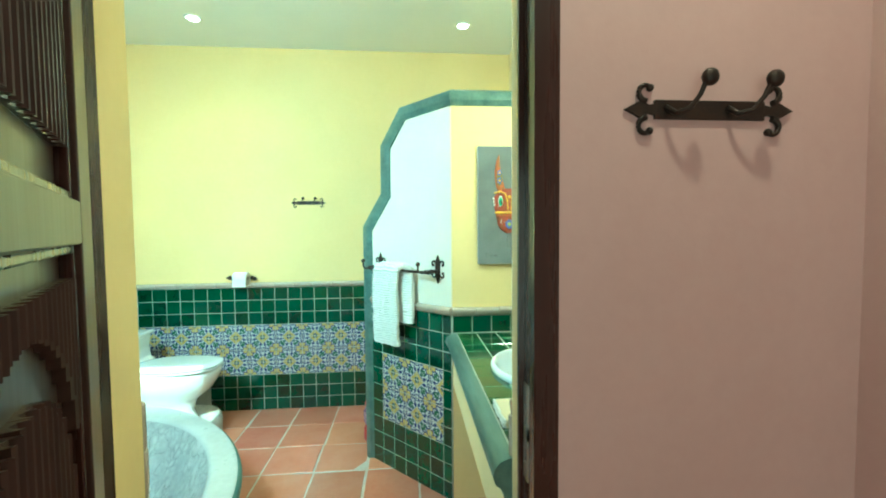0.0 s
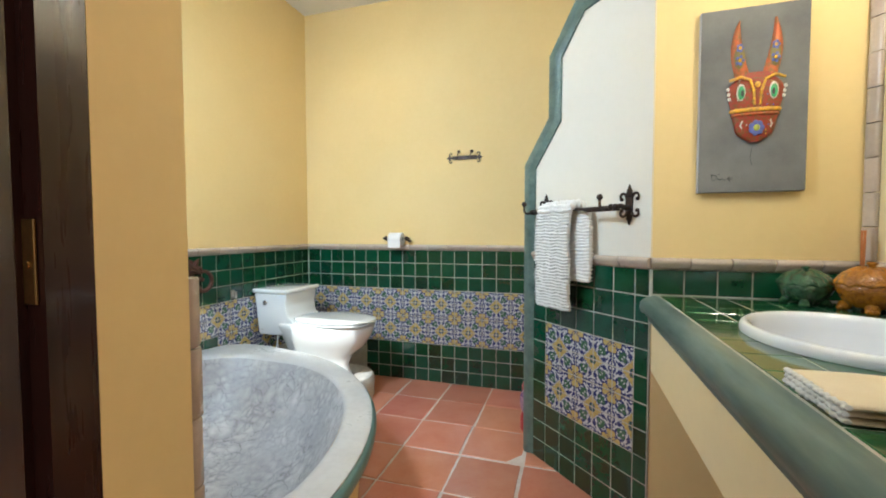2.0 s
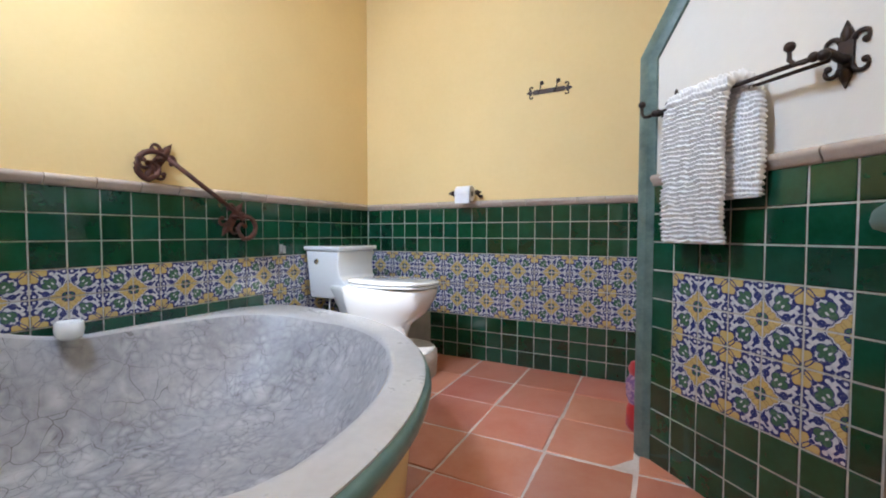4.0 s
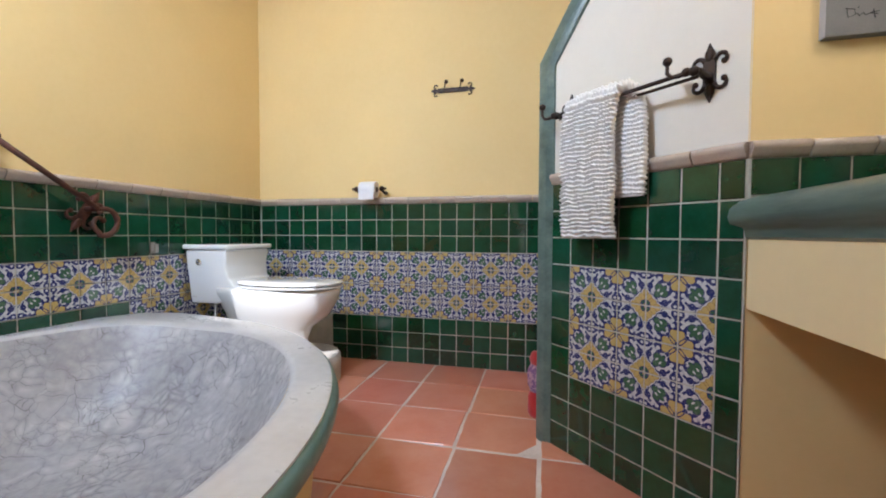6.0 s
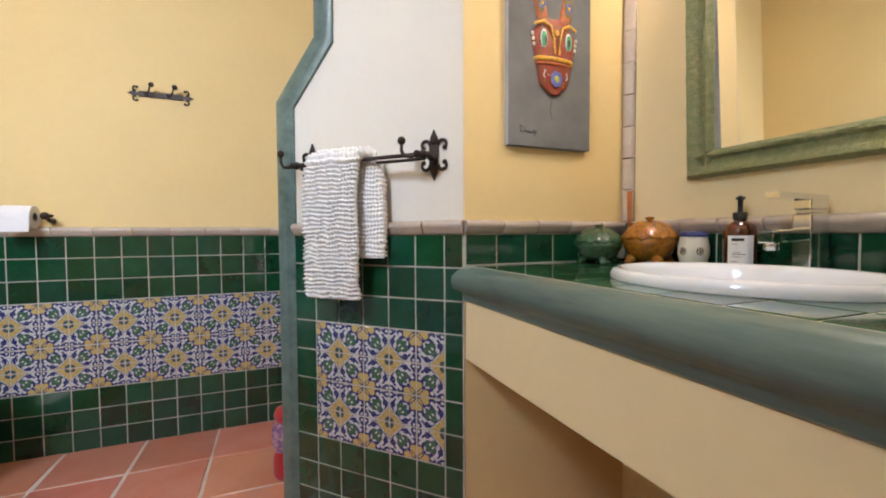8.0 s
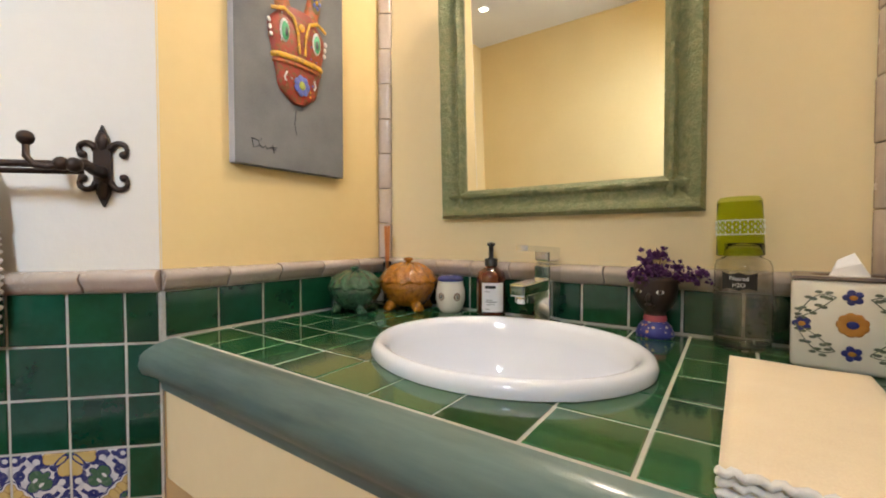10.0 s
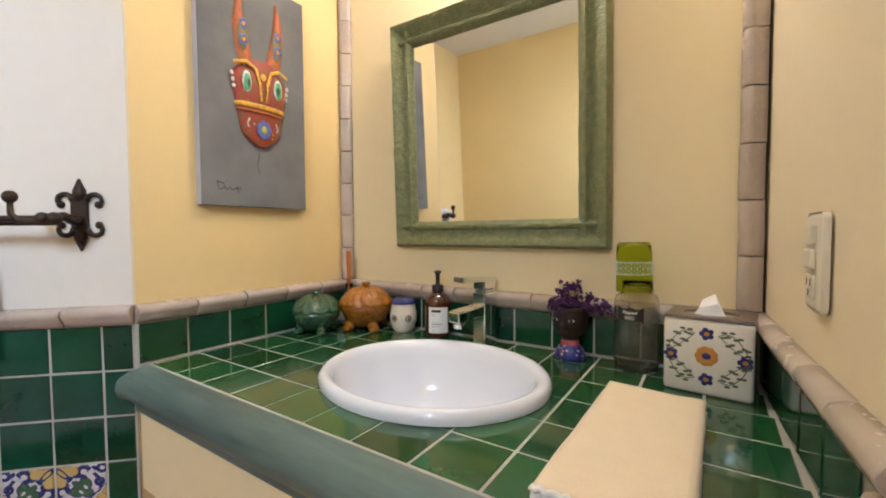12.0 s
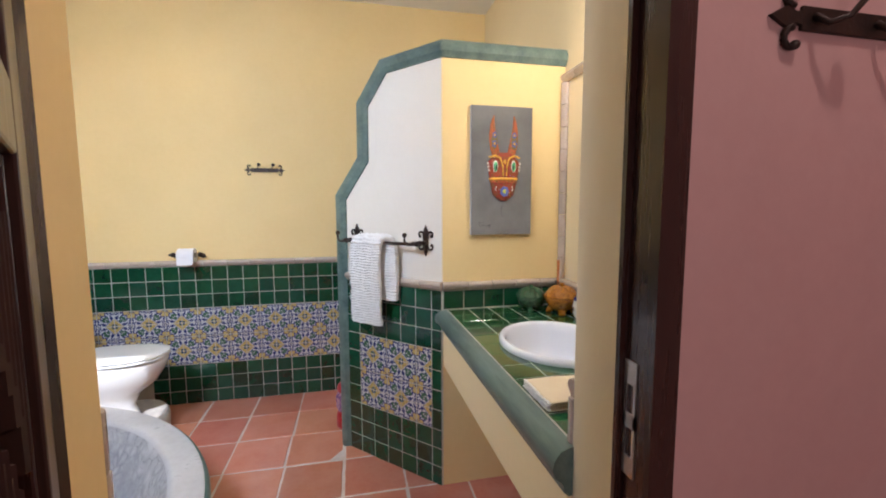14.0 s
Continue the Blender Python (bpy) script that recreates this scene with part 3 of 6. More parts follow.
def tub_outer(a, grow=0.0):
    return Vector((-1.90 + (1.258 + grow) * math.cos(a), 1.40 + (1.24 + grow) * math.sin(a)))


def tub_inner(a, s=1.0):
    c, n = math.cos(a), math.sin(a)
    ax, by = (0.825 if c > 0 else 0.49), (0.97 if n > 0 else 0.40)
    e = 1.9 if c > 0 else 2.9
    r = (abs(c / ax) ** e + abs(n / by) ** e) ** (-1 / e)
    return Vector((-1.60 + s * r * c, 1.44 + s * r * n))


def tub_rise(q):
    """The cement climbs towards the near wall corner."""
    f, g = min(1, max(0, (1.68 - q.y) / 0.45)), min(1, max(0, (-1.45 - q.x) / 0.5))
    h, k = min(1, max(0, (2.80 - q.y) / 0.5)), min(1, max(0, (-1.62 - q.x) / 0.4))
    return 0.10 * f * f * (3 - 2 * f) * g * g * (3 - 2 * g) + 0.036 * h * h * (3 - 2 * h) * k * k * (3 - 2 * k)


def bathtub():
    tub = thing("bathtub", (-1.4, 1.5, 0), "built-in oval tub of crackled grey polished cement", "bathtub")
    off = Matrix.Translation((1.4, -1.5, 0))
    wall_x, wall_y = WEST + 0.012, 0.945
    N = 72
    # rim: between the outer curve, clipped at the walls, and the bowl's edge
    b = bmesh.new()
    rows = []
    for k in range(N):
        a = 2 * math.pi * k / N
        i = tub_inner(a)
        far = None
        d = (i - Vector((-1.60, 1.44))).normalized()
        lo, hi = 0.0, 3.0
        for _ in range(40):
            mid = (lo + hi) / 2
            q = Vector((-1.60, 1.44)) + d * mid
            inside = ((q.x + 1.90) / 1.250) ** 2 + ((q.y - 1.40) / 1.232) ** 2 < 1 and q.x > wall_x and q.y > wall_y
            lo, hi = (mid, hi) if inside else (lo, mid)
        far = Vector((-1.60, 1.44)) + d * lo
        row = []
        for f, z in ((0.0, TUB_Z - 0.014), (0.06, TUB_Z - 0.003), (0.18, TUB_Z), (0.9, TUB_Z), (1.0, TUB_Z - 0.004), (1.0, TUB_Z - 0.05)):
            q = i.lerp(far, f) if (far - i).length > 0.012 and far.length else i
            row.append(b.verts.new((q.x, q.y, z + tub_rise(q))))
        rows.append(row)
    for k in range(N):
        r0, r1 = rows[k], rows[(k + 1) % N]
        for j in range(5):
            b.faces.new((r0[j], r1[j], r1[j + 1], r0[j + 1])).smooth = True
    b.transform(off)
    soften(part("rim", b, TUB_RIM, tub, "smooth pale grey cement rim"), 50)
    # bowl
    b = bmesh.new()
    prof = ((1.0, TUB_Z - 0.012), (0.975, TUB_Z - 0.04), (0.93, TUB_Z - 0.12), (0.86, TUB_Z - 0.22), (0.76, TUB_Z - 0.31), (0.60, TUB_Z - 0.36), (0.3, TUB_Z - 0.375), (0.0, TUB_Z - 0.38))
    rows = []
    for s, z in prof[:-1]:
        ring = [tub_inner(2 * math.pi * k / N, s) for k in range(N)]
        rows.append([b.verts.new((q.x, q.y, z + tub_rise(q) * max(0, (s - 0.76) / 0.24))) for q in ring])
    mid = b.verts.new((-1.6, 1.44, prof[-1][1]))
    for r0, r1 in zip(rows, rows[1:]):
        for k in range(N):
            b.faces.new((r0[k], r0[(k + 1) % N], r1[(k + 1) % N], r1[k])).smooth = True
    for k in range(N):
        b.faces.new((rows[-1][k], rows[-1][(k + 1) % N], mid)).smooth = True
    b.transform(off)
    part("bowl", b, CEMENT, tub, "crackled grey cement bowl")
    # rounded teal nosing and the yellow body under it
    a0, a1 = math.asin((wall_y - 1.40) / 1.24), math.acos((wall_x + 1.90) / 1.25)
    steps = [a0 + (a1 - a0) * k / 48 for k in range(49)]
    path = []
    for a in steps:
        o = tub_outer(a)
        n = Vector((math.cos(a) / 1.25, math.sin(a) / 1.24)).normalized()
        path.append((Vector((o.x, o.y, TUB_Z)), Vector((n.x, n.y, 0)), Vector((0, 0, 1))))
    b = bmesh.new()
    sweep(b, [(-0.035, -0.008), (-0.010, -0.008), (0.004, -0.018), (0.010, -0.035), (0.006, -0.056), (-0.008, -0.070), (-0.012, -0.082), (-0.03, -0.088), (-0.06, -0.09), (-0.06, -0.01)], path)
    b.transform(off)
    soften(part("nosing", b, TEAL_LIGHT, tub, "rounded pale teal nosing"), 40)
    b = bmesh.new()
    sweep(b, [(-0.045, -0.089), (-0.075, -0.089), (-0.095, -TUB_Z), (-0.075, -TUB_Z)], path)
    b.transform(off)
    part("body", b, YELLOW, tub, "yellow plaster tub front")
    b = bmesh.new()
    lathe(b, [(0, 0.052), (0.02, 0.052), (0.028, 0.047), (0.028, 0.03)], 20, centre=(-1.15 + 1.4, 1.44 - 1.5))
    part("drain", b, CHROME, tub, "chrome drain")


bathtub()


# ---- washstand counter ----
SINK = (0.562, 1.541, 0.207, 0.240)                      # centre and half axes of the oval sink


def washstand():
    w = thing("washstand", (0.30, 1.55, 0), "built-in washstand with yellow plaster front and green tiled top", "washstand")
    off = Matrix.Translation((-0.30, -1.55, 0))
    y0, y1 = 0.985, 2.139
    b = bmesh.new()
    # thin bed with an oval hole for the sink
    nx, ny = 62, 120
    for z in (CT - 0.0013, CT - 0.03):
        grid = [[b.verts.new((0.275 + (EAST - 0.275) * i / nx, 0.945 + (y1 - 0.945) * j / ny, z)) for j in range(ny + 1)] for i in range(nx + 1)]
        for i in range(nx):
            for j in range(ny):
                c = (grid[i][j].co + grid[i + 1][j + 1].co) / 2
                if ((c.x - SINK[0]) / (SINK[2] * 0.93)) ** 2 + ((c.y - SINK[1]) / (SINK[3] * 0.93)) ** 2 > 1:
                    b.faces.new((grid[i][j], grid[i + 1][j], grid[i + 1][j + 1], grid[i][j + 1]))
    for v in [v for v in b.verts if not v.link_faces]:
        b.verts.remove(v)
    b.transform(off)
    part("slab", b, GROUT, w)
    b = bmesh.new()
    box(b, (0.268, 0.94, 0.638), (0.345, y1, CT - 0.10))
    b.transform(off)
    part("apron", b, LIT_YELLOW, w, "yellow plaster apron, paled as if lit")
    prof = [(0.045, 0.0), (0.012, 0.001), (-0.012, -0.008), (-0.026, -0.026), (-0.030, -0.045), (-0.024, -0.064), (-0.010, -0.075), (-0.004, -0.084),
            (-0.003, -0.098), (0.008, -0.107), (0.045, -0.107)]
    b = bmesh.new()
    path = [(Vector((0.263, y, CT - 0.002)), Vector((1, 0, 0)), Vector((0, 0, 1))) for y in (0.937, 1.3, 1.7, 2.135)]
    path.append((Vector((0.257, 2.162, CT - 0.004)), Vector((1, 0.3, 0)) * 0.98, Vector((0, 0, 1)) * 0.98))
    path.append((Vector((0.247, 2.176, CT - 0.012)), Vector((0.7, 0.3, 0)) * 0.8, Vector((0, 0, 1)) * 0.85))
    sweep(b, prof, path)
    b.transform(off)
    soften(part("nosing", b, TEAL, w, "rounded green cement nosing"), 40)
    return w


stand = washstand()


# ---- wall, floor and counter tiles ----
def tile_mesh(name, w, h, material, d=0.0035, bev=0.0016):
    """A tile in the x-z plane, its face towards +y, with eased edges."""
    b = bmesh.new()
    rings = []
    for ins, y in ((0, 0), (0, d - bev), (bev, d)):
        rings.append([b.verts.new((sx * (w / 2 - ins), y, sz * (h / 2 - ins))) for sx, sz in ((-1, -1), (1, -1), (1, 1), (-1, 1))])
    for r0, r1 in zip(rings, rings[1:]):
        for k in range(4):
            b.faces.new((r0[k], r0[(k + 1) % 4], r1[(k + 1) % 4], r1[k]))
    b.faces.new(rings[-1])
    return mesh_of(name, b, material)


G = 0.0052
MESHES = {}


def tile(kind, w, h, material):
    key = (kind, round(w, 4), round(h, 4))
    if key not in MESHES:
        MESHES[key] = tile_mesh(kind, w, h, material)
    return MESHES[key]


rng = random.Random(7)


def lay(parent, m, name, mesh, jitter=0.0006, spin=0, tilt=0.9):
    ob = new(name, mesh)
    ob.parent = parent
    ob.matrix_basis = m @ pose(0, rng.uniform(-jitter, jitter), 0, rng.uniform(-tilt, tilt), spin, rng.uniform(-tilt, tilt))
    return ob


def wall_tiles(parent, frame_m, columns, rows, patterned, skip=None, phase=0):
    """columns: list of (start, end) along the wall; rows: list of (bottom, top); patterned(i, j) says which tiles carry flowers."""
    for i, (s0, s1) in enumerate(columns):
        for j, (z0, z1) in enumerate(rows):
            if skip and skip(s0, s1, z0, z1):
                continue
            m = frame_m @ pose((s0 + s1) / 2, 0, (z0 + z1) / 2)
            if patterned(i, j):
                right, top = (i + phase) % 2 == 0, j % 2 == 0
                spin = {(True, True): 0, (False, True): -90, (False, False): 180, (True, False): 90}[(right, top)]
                lay(parent, m, "patterned_tile", tile("patterned_tile", *((s1 - s0 - G, z1 - z0 - G) if spin % 180 == 0 else (z1 - z0 - G, s1 - s0 - G)), TALAVERA), spin=spin)
            else:
                lay(parent, m, "green_tile", tile("green_tile", s1 - s0 - G, z1 - z0 - G, GREEN))


def cols(start, n, w=P):
    return [(start + k * w, start + (k + 1) * w) for k in range(n)]


LEVELS = [0.0, 0.0985, 0.197, 0.2955, 0.3993, 0.503, 0.6067, 0.7105, 0.812, 0.9135, 1.015]
ROWS10 = list(zip(LEVELS, LEVELS[1:]))
RAIL_Z = LEVELS[-1]
BED = 0.006


def bed(name, frame_m, s0, s1, z0, z1, label):
    """The mortar bed of a tiled dado."""
    b = bmesh.new()
    box(b, (s0, 0.0, z0), (s1, BED, z1))
    b.transform(frame_m)
    return solid(name, b, GROUT, label, "wall tiles", "structure")


def facing(origin, along, out):
    """A frame with x along the wall, y out of it and z up."""
    return Matrix(((along[0], out[0], 0, origin[0]), (along[1], out[1], 0, origin[1]), (0, 0, 1, origin[2]), (0, 0, 0, 1)))


RAIL_PROF = [(0.0, 0.0), (0.012, 0.0), (0.015, 0.010), (0.024, 0.020), (0.027, 0.029), (0.022, 0.038), (0.010, 0.042), (0.0, 0.042)]


def rail(parent, m, length, piece, upright=False):
    """A row of rounded edging tiles."""
    n = max(1, round(length / piece))
    w = length / n
    key = ("rail", round(w, 4))
    if key not in MESHES:
        b = bmesh.new()
        sweep(b, RAIL_PROF, [(Vector((s, 0, 0)), Vector((0, f, 0)), Vector((0, 0, f))) for s, f in ((0.0012, 0.97), (0.004, 1), (w - 0.004, 1), (w - 0.0012, 0.97))])
        MESHES[key] = mesh_of("rail_tile", b, RAIL)
    for k in range(n):
        ob = new("rail_tile", MESHES[key])
        ob.parent = parent
        ob.matrix_basis = m @ pose(k * w, rng.uniform(-0.0008, 0.0008), rng.uniform(-0.001, 0.001))


# end wall: three green rows, four flowered rows, three green rows
m_n = facing((WEST, NORTH, 0), (1, 0), (0, -1))
dado_n = bed("wall_tiles_north", m_n, 0, 3.02, 0, RAIL_Z, "green and blue-yellow flowered tile dado on the end wall")
wall_tiles(dado_n, m_n @ pose(0, BED, 0), [(0.013, 0.1258)] + cols(0.1258, 20, 0.1052), ROWS10, lambda i, j: 3 <= j < 7, phase=1, skip=lambda s0, s1, z0, z1: s1 < 0.55 and z1 < 0.3)
rail(dado_n, m_n @ pose(0, 0, RAIL_Z), 2.3, 0.152)
m_w = facing((WEST, 0.945, 0), (0, 1), (1, 0))
dado_w = bed("wall_tiles_west", m_w, 0, NORTH - 0.945, 0, RAIL_Z, "green tile dado with one flowered band above the tub")
wall_tiles(dado_w, m_w @ pose(0, BED, 0), cols(0.042, 22, 0.107) + [(2.396, 2.476)], ROWS10, lambda i, j: 5 <= j < 7 or (3 <= j < 7 and i >= 14),
           skip=lambda s0, s1, z0, z1: (z1 < 0.42 and s0 < 1.6) or z1 < 0.3 or s0 < 0.3)
rail(dado_w, m_w @ pose(0, 0, RAIL_Z), NORTH - 0.945, 0.152)
# slanted screen wall
m_d = DIAG @ pose(0, 0.0, 0)
dado_d = bed("wall_tiles_screen", m_d, 0.0, 0.655, 0, RAIL_Z, "green tile dado round a flowered tile panel")
S0 = 0.063
d_cols = [(0.002, S0)] + cols(S0, 5, 0.0995) + [(S0 + 5 * 0.0995, 0.652)]
wall_tiles(dado_d, m_d @ pose(0, BED, 0), d_cols, ROWS10, lambda i, j: 3 <= j < 7 and 1 <= i <= 5, phase=1)
rail(dado_d, m_d @ pose(0.0, 0, RAIL_Z), 0.655, 0.131)
# washstand splashback: one row on three sides
SPL = [(CT + 0.002, RAIL_Z)]
m_p = facing((0.262, 2.141, 0), (1, 0), (0, -1))
dado_p = bed("wall_tiles_picture_wall", m_p, 0.0, EAST - 0.262, CT - 0.02, RAIL_Z, "single row of green tiles under the picture")
wall_tiles(dado_p, m_p @ pose(0, BED, 0), cols(0.004, 6, 0.1043), SPL, lambda i, j: False)
rail(dado_p, m_p @ pose(0.0, 0, RAIL_Z), EAST - 0.262, 0.127)
m_e = facing((EAST, 2.141, 0), (0, -1), (-1, 0))
dado_e = bed("wall_tiles_mirror_wall", m_e, 0.0, 1.15, CT - 0.02, RAIL_Z, "single row of green tiles behind the sink")
wall_tiles(dado_e, m_e @ pose(0, BED, 0), cols(0.03, 11), SPL, lambda i, j: False)
rail(dado_e, m_e @ pose(0.0, 0, RAIL_Z), 1.15, 0.115)
ang = Vector((0.281 - EAST, 0.944 - 0.980)).normalized()
m_s = facing((EAST, 0.980, 0), (ang.x, ang.y), (ang.y, -ang.x))
dado_s = bed("wall_tiles_switch_wall", m_s, 0.0, 0.60, CT - 0.02, RAIL_Z, "single row of green tiles below the switch")
wall_tiles(dado_s, m_s @ pose(0, BED, 0), cols(0.02, 5), SPL, lambda i, j: False)
rail(dado_s, m_s @ pose(0.0, 0, RAIL_Z), 0.615, 0.123)
# upright edging: door corners, and the frame round the mirror panel
UP = Matrix.Rotation(-math.pi / 2, 4, "Y")
trim_l = tagged(new("trim_door_left"), "upright beige edging tiles on the wall corner", "trim", kind="structure")
m_up = facing((-0.560, 0.941, 0), (-1, 0), (0, 1))
rail(trim_l, m_up @ pose(0.0, 0, 0) @ Matrix.Rotation(-math.pi / 2, 4, "Y") @ pose(0.0, 0, -0.042), 1.085, 0.1085)
trim_r = tagged(new("trim_door_right"), "upright beige edging tiles beside the washstand", "trim", kind="structure")
rail(trim_r, m_s @ pose(0.578, 0, CT - 0.10) @ Matrix.Rotation(-math.pi / 2, 4, "Y") @ pose(0, 0, -0.042), 0.20, 0.10)
trim_m = tagged(new("trim_mirror_panel"), "beige edging tiles framing the mirror panel", "trim", kind="structure")
for s in (0.0, 1.156 - 0.042):
    rail(trim_m, m_e @ pose(s, 0, RAIL_Z + 0.042) @ Matrix.Rotation(-math.pi / 2, 4, "Y") @ pose(0, 0, -0.042), 2.035 - RAIL_Z - 0.042, 0.108)
rail(trim_m, m_e @ pose(0.0, 0, 2.035), 1.155, 0.1155)

# counter tiles
def cut_tile(cx, cy, w, h):
    """A counter tile with the sink's oval cut out of it."""
    b = bmesh.new()
    n = 14
    grid = [[b.verts.new((-w / 2 + w * i / n, -h / 2 + h * j / n, 0.0)) for j in range(n + 1)] for i in range(n + 1)]
    for i in range(n):
        for j in range(n):
            c = (grid[i][j].co + grid[i + 1][j + 1].co) / 2
            if ((c.x + cx - SINK[0]) / SINK[2]) ** 2 + ((c.y + cy - SINK[1]) / SINK[3]) ** 2 > 0.90:
                b.faces.new((grid[i][j], grid[i + 1][j], grid[i + 1][j + 1], grid[i][j + 1]))
    for v in [v for v in b.verts if not v.link_faces]:
        b.verts.remove(v)
    ret = bmesh.ops.extrude_face_region(b, geom=b.faces[:])
    bmesh.ops.translate(b, verts=[g for g in ret["geom"] if isinstance(g, bmesh.types.BMVert)], vec=(0, 0, -0.0035))
    return mesh_of("cut_counter_tile", b, COUNTER_GREEN)


CP = 0.1043                                              # counter tile pitch
x_lines = [0.288 + CP * k for k in range(6)] + [EAST - 0.010]
y_lines = [2.131] + [2.118 - CP * k for k in range(11)] + [0.0]
m_c = Matrix(((1, 0, 0, 0), (0, 0, -1, 0), (0, 1, 0, CT - 0.0035), (0, 0, 0, 1)))
for x0, x1 in zip(x_lines, x_lines[1:]):
    for y1, y0 in zip(y_lines, y_lines[1:]):
        y0 = max(y0, 0.980 + 0.012 + ((x0 + x1) / 2 - EAST) * 0.0586)     # cut along the switch wall
        w, h = x1 - x0 - G * 0.8, y1 - y0 - G * 0.8
        if h < 0.004:
            continue
        cx, cy = (x0 + x1) / 2, (y0 + y1) / 2
        reach = [((x - SINK[0]) / SINK[2]) ** 2 + ((y - SINK[1]) / SINK[3]) ** 2 for x in np.linspace(x0, x1, 11) for y in np.linspace(y0, y1, 11)]
        if max(reach) < 0.9:
            continue
        if min(reach) < 0.95:
            ob = new("counter_tile", cut_tile(cx, cy, w, h))
            ob.parent = stand
            ob.matrix_basis = Matrix.Translation((cx - 0.30, cy - 1.55, CT))
            continue
        lay(stand, Matrix.Translation((cx - 0.30, cy - 1.55, 0)) @ m_c, "counter_tile", tile("counter_tile", w, h, COUNTER_GREEN), 0.0002, tilt=0.3)

# floor tiles, squares of about 31 cm, slightly worn
def worn_tile(w, seed):
    """A floor tile with a hand-cut, uneven edge."""
    b = bmesh.new()
    rim = []
    n = 10
    for side in range(4):
        for k in range(n):
            f = k / n - 0.5
            x, z = ((f, -0.5), (0.5, f), (-f, 0.5), (-0.5, -f))[side]
            d = 0.0028 * noise.noise((x * 9 + seed * 7, z * 9, seed)) + 0.0012 * noise.noise((x * 40, z * 40 + seed, 3))
            rim.append((x * (w + 2 * d), z * (w + 2 * d)))
    low = [b.verts.new((x, 0, z)) for x, z in rim]
    mid = [b.verts.new((x, 0.010, z)) for x, z in rim]
    top = [b.verts.new((x * 0.986, 0.0122, z * 0.986)) for x, z in rim]
    for r0, r1 in ((low, mid), (mid, top)):
        for k in range(len(rim)):
            b.faces.new((r0[k], r0[(k + 1) % len(rim)], r1[(k + 1) % len(rim)], r1[k]))
    b.faces.new(top)
    return mesh_of("floor_tile", b, TERRACOTTA)


FT = 0.318
f_meshes = []
for k in range(5):
    f_meshes.append(worn_tile(FT - 0.013, k))
f_mesh = tile_mesh("floor_tile", FT - 0.013, FT - 0.013, TERRACOTTA, 0.012, 0.0025)
m_f = Matrix(((1, 0, 0, 0), (0, 0, -1, 0), (0, 1, 0, -0.0095), (0, 0, 0, 1)))
for i in range(-4, 5):
    for j in range(-4, 3):
        cx, cy = -0.555 + (i + 0.5) * FT, 2.480 + (j + 0.5) * FT
        if cy < 0.95:
            continue
        lay(floor, Matrix.Translation((cx + rng.uniform(-0.003, 0.003), cy + rng.uniform(-0.003, 0.003), 0)) @ m_f, "floor_tile", rng.choice(f_meshes), 0.0008, rng.uniform(-0.5, 0.5))
sill_mesh = tile_mesh("floor_tile", FT - 0.013, 0.200, TERRACOTTA, 0.012, 0.0025)
for i in range(-4, 5):
    cx = -0.555 + (i + 0.5) * FT
    if i in (-1, 0, 1, 2):
        lay(floor, Matrix.Translation((cx - 0.1, 0.815, 0)) @ m_f, "floor_tile", sill_mesh, 0.0008)
for i in range(6):
    for j in range(8):
        lay(floor_hall, Matrix.Translation((HALL_W + 0.14 + i * FT, 0.56 - j * FT, 0)) @ m_f, "floor_tile", f_mesh, 0.0012)


# ---- ironwork ----
def curl(bm, centre, r, start, sweep_deg, y, thick=0.0045, m=None):
    """A flat iron scroll ending in a small bead."""
    pts = []
    for k in range(11):
        f = k / 10
        a = radians(start + sweep_deg * f)
        rr = r * (1 - 0.45 * f)
        pts.append((centre[0] + rr * math.cos(a), y, centre[1] + rr * math.sin(a)))
    tube(bm, pts, [thick * (1 - 0.3 * k / 10) for k in range(11)], 8)
    ball(bm, pts[-1], thick * 1.25, 8)


def fleur(bm, s=1.0, y0=0.0):
    """An upright fleur-de-lis plate, about 13 cm high, in the x-z plane, out along +y."""
    t = 0.006
    for sg in (1, -1):
        prism(bm, [(0, sg * 0.068 * s), (0.010 * s, sg * 0.046 * s), (0.011 * s, sg * 0.034 * s), (0.006 * s, sg * 0.020 * s),
                   (-0.006 * s, sg * 0.020 * s), (-0.011 * s, sg * 0.034 * s), (-0.010 * s, sg * 0.046 * s)], y0, y0 + t, (0, 2, 1))
        ball(bm, (0, y0 + t, sg * 0.040 * s), 0.009 * s, 8, (1, 0.5, 1.8))
    prism(bm, [(-0.013 * s, -0.03 * s), (0.013 * s, -0.03 * s), (0.013 * s, 0.03 * s), (-0.013 * s, 0.03 * s)], y0, y0 + t + 0.002, (0, 2, 1))
    for sx in (1, -1):
        for sz in (1, -1):
            a0 = 180 if sx > 0 else 0
            turn = (-sx * sz) * 235
            curl(bm, (sx * 0.026 * s, sz * 0.026 * s), 0.015 * s, a0, turn, y0 + t / 2, 0.0055 * s)


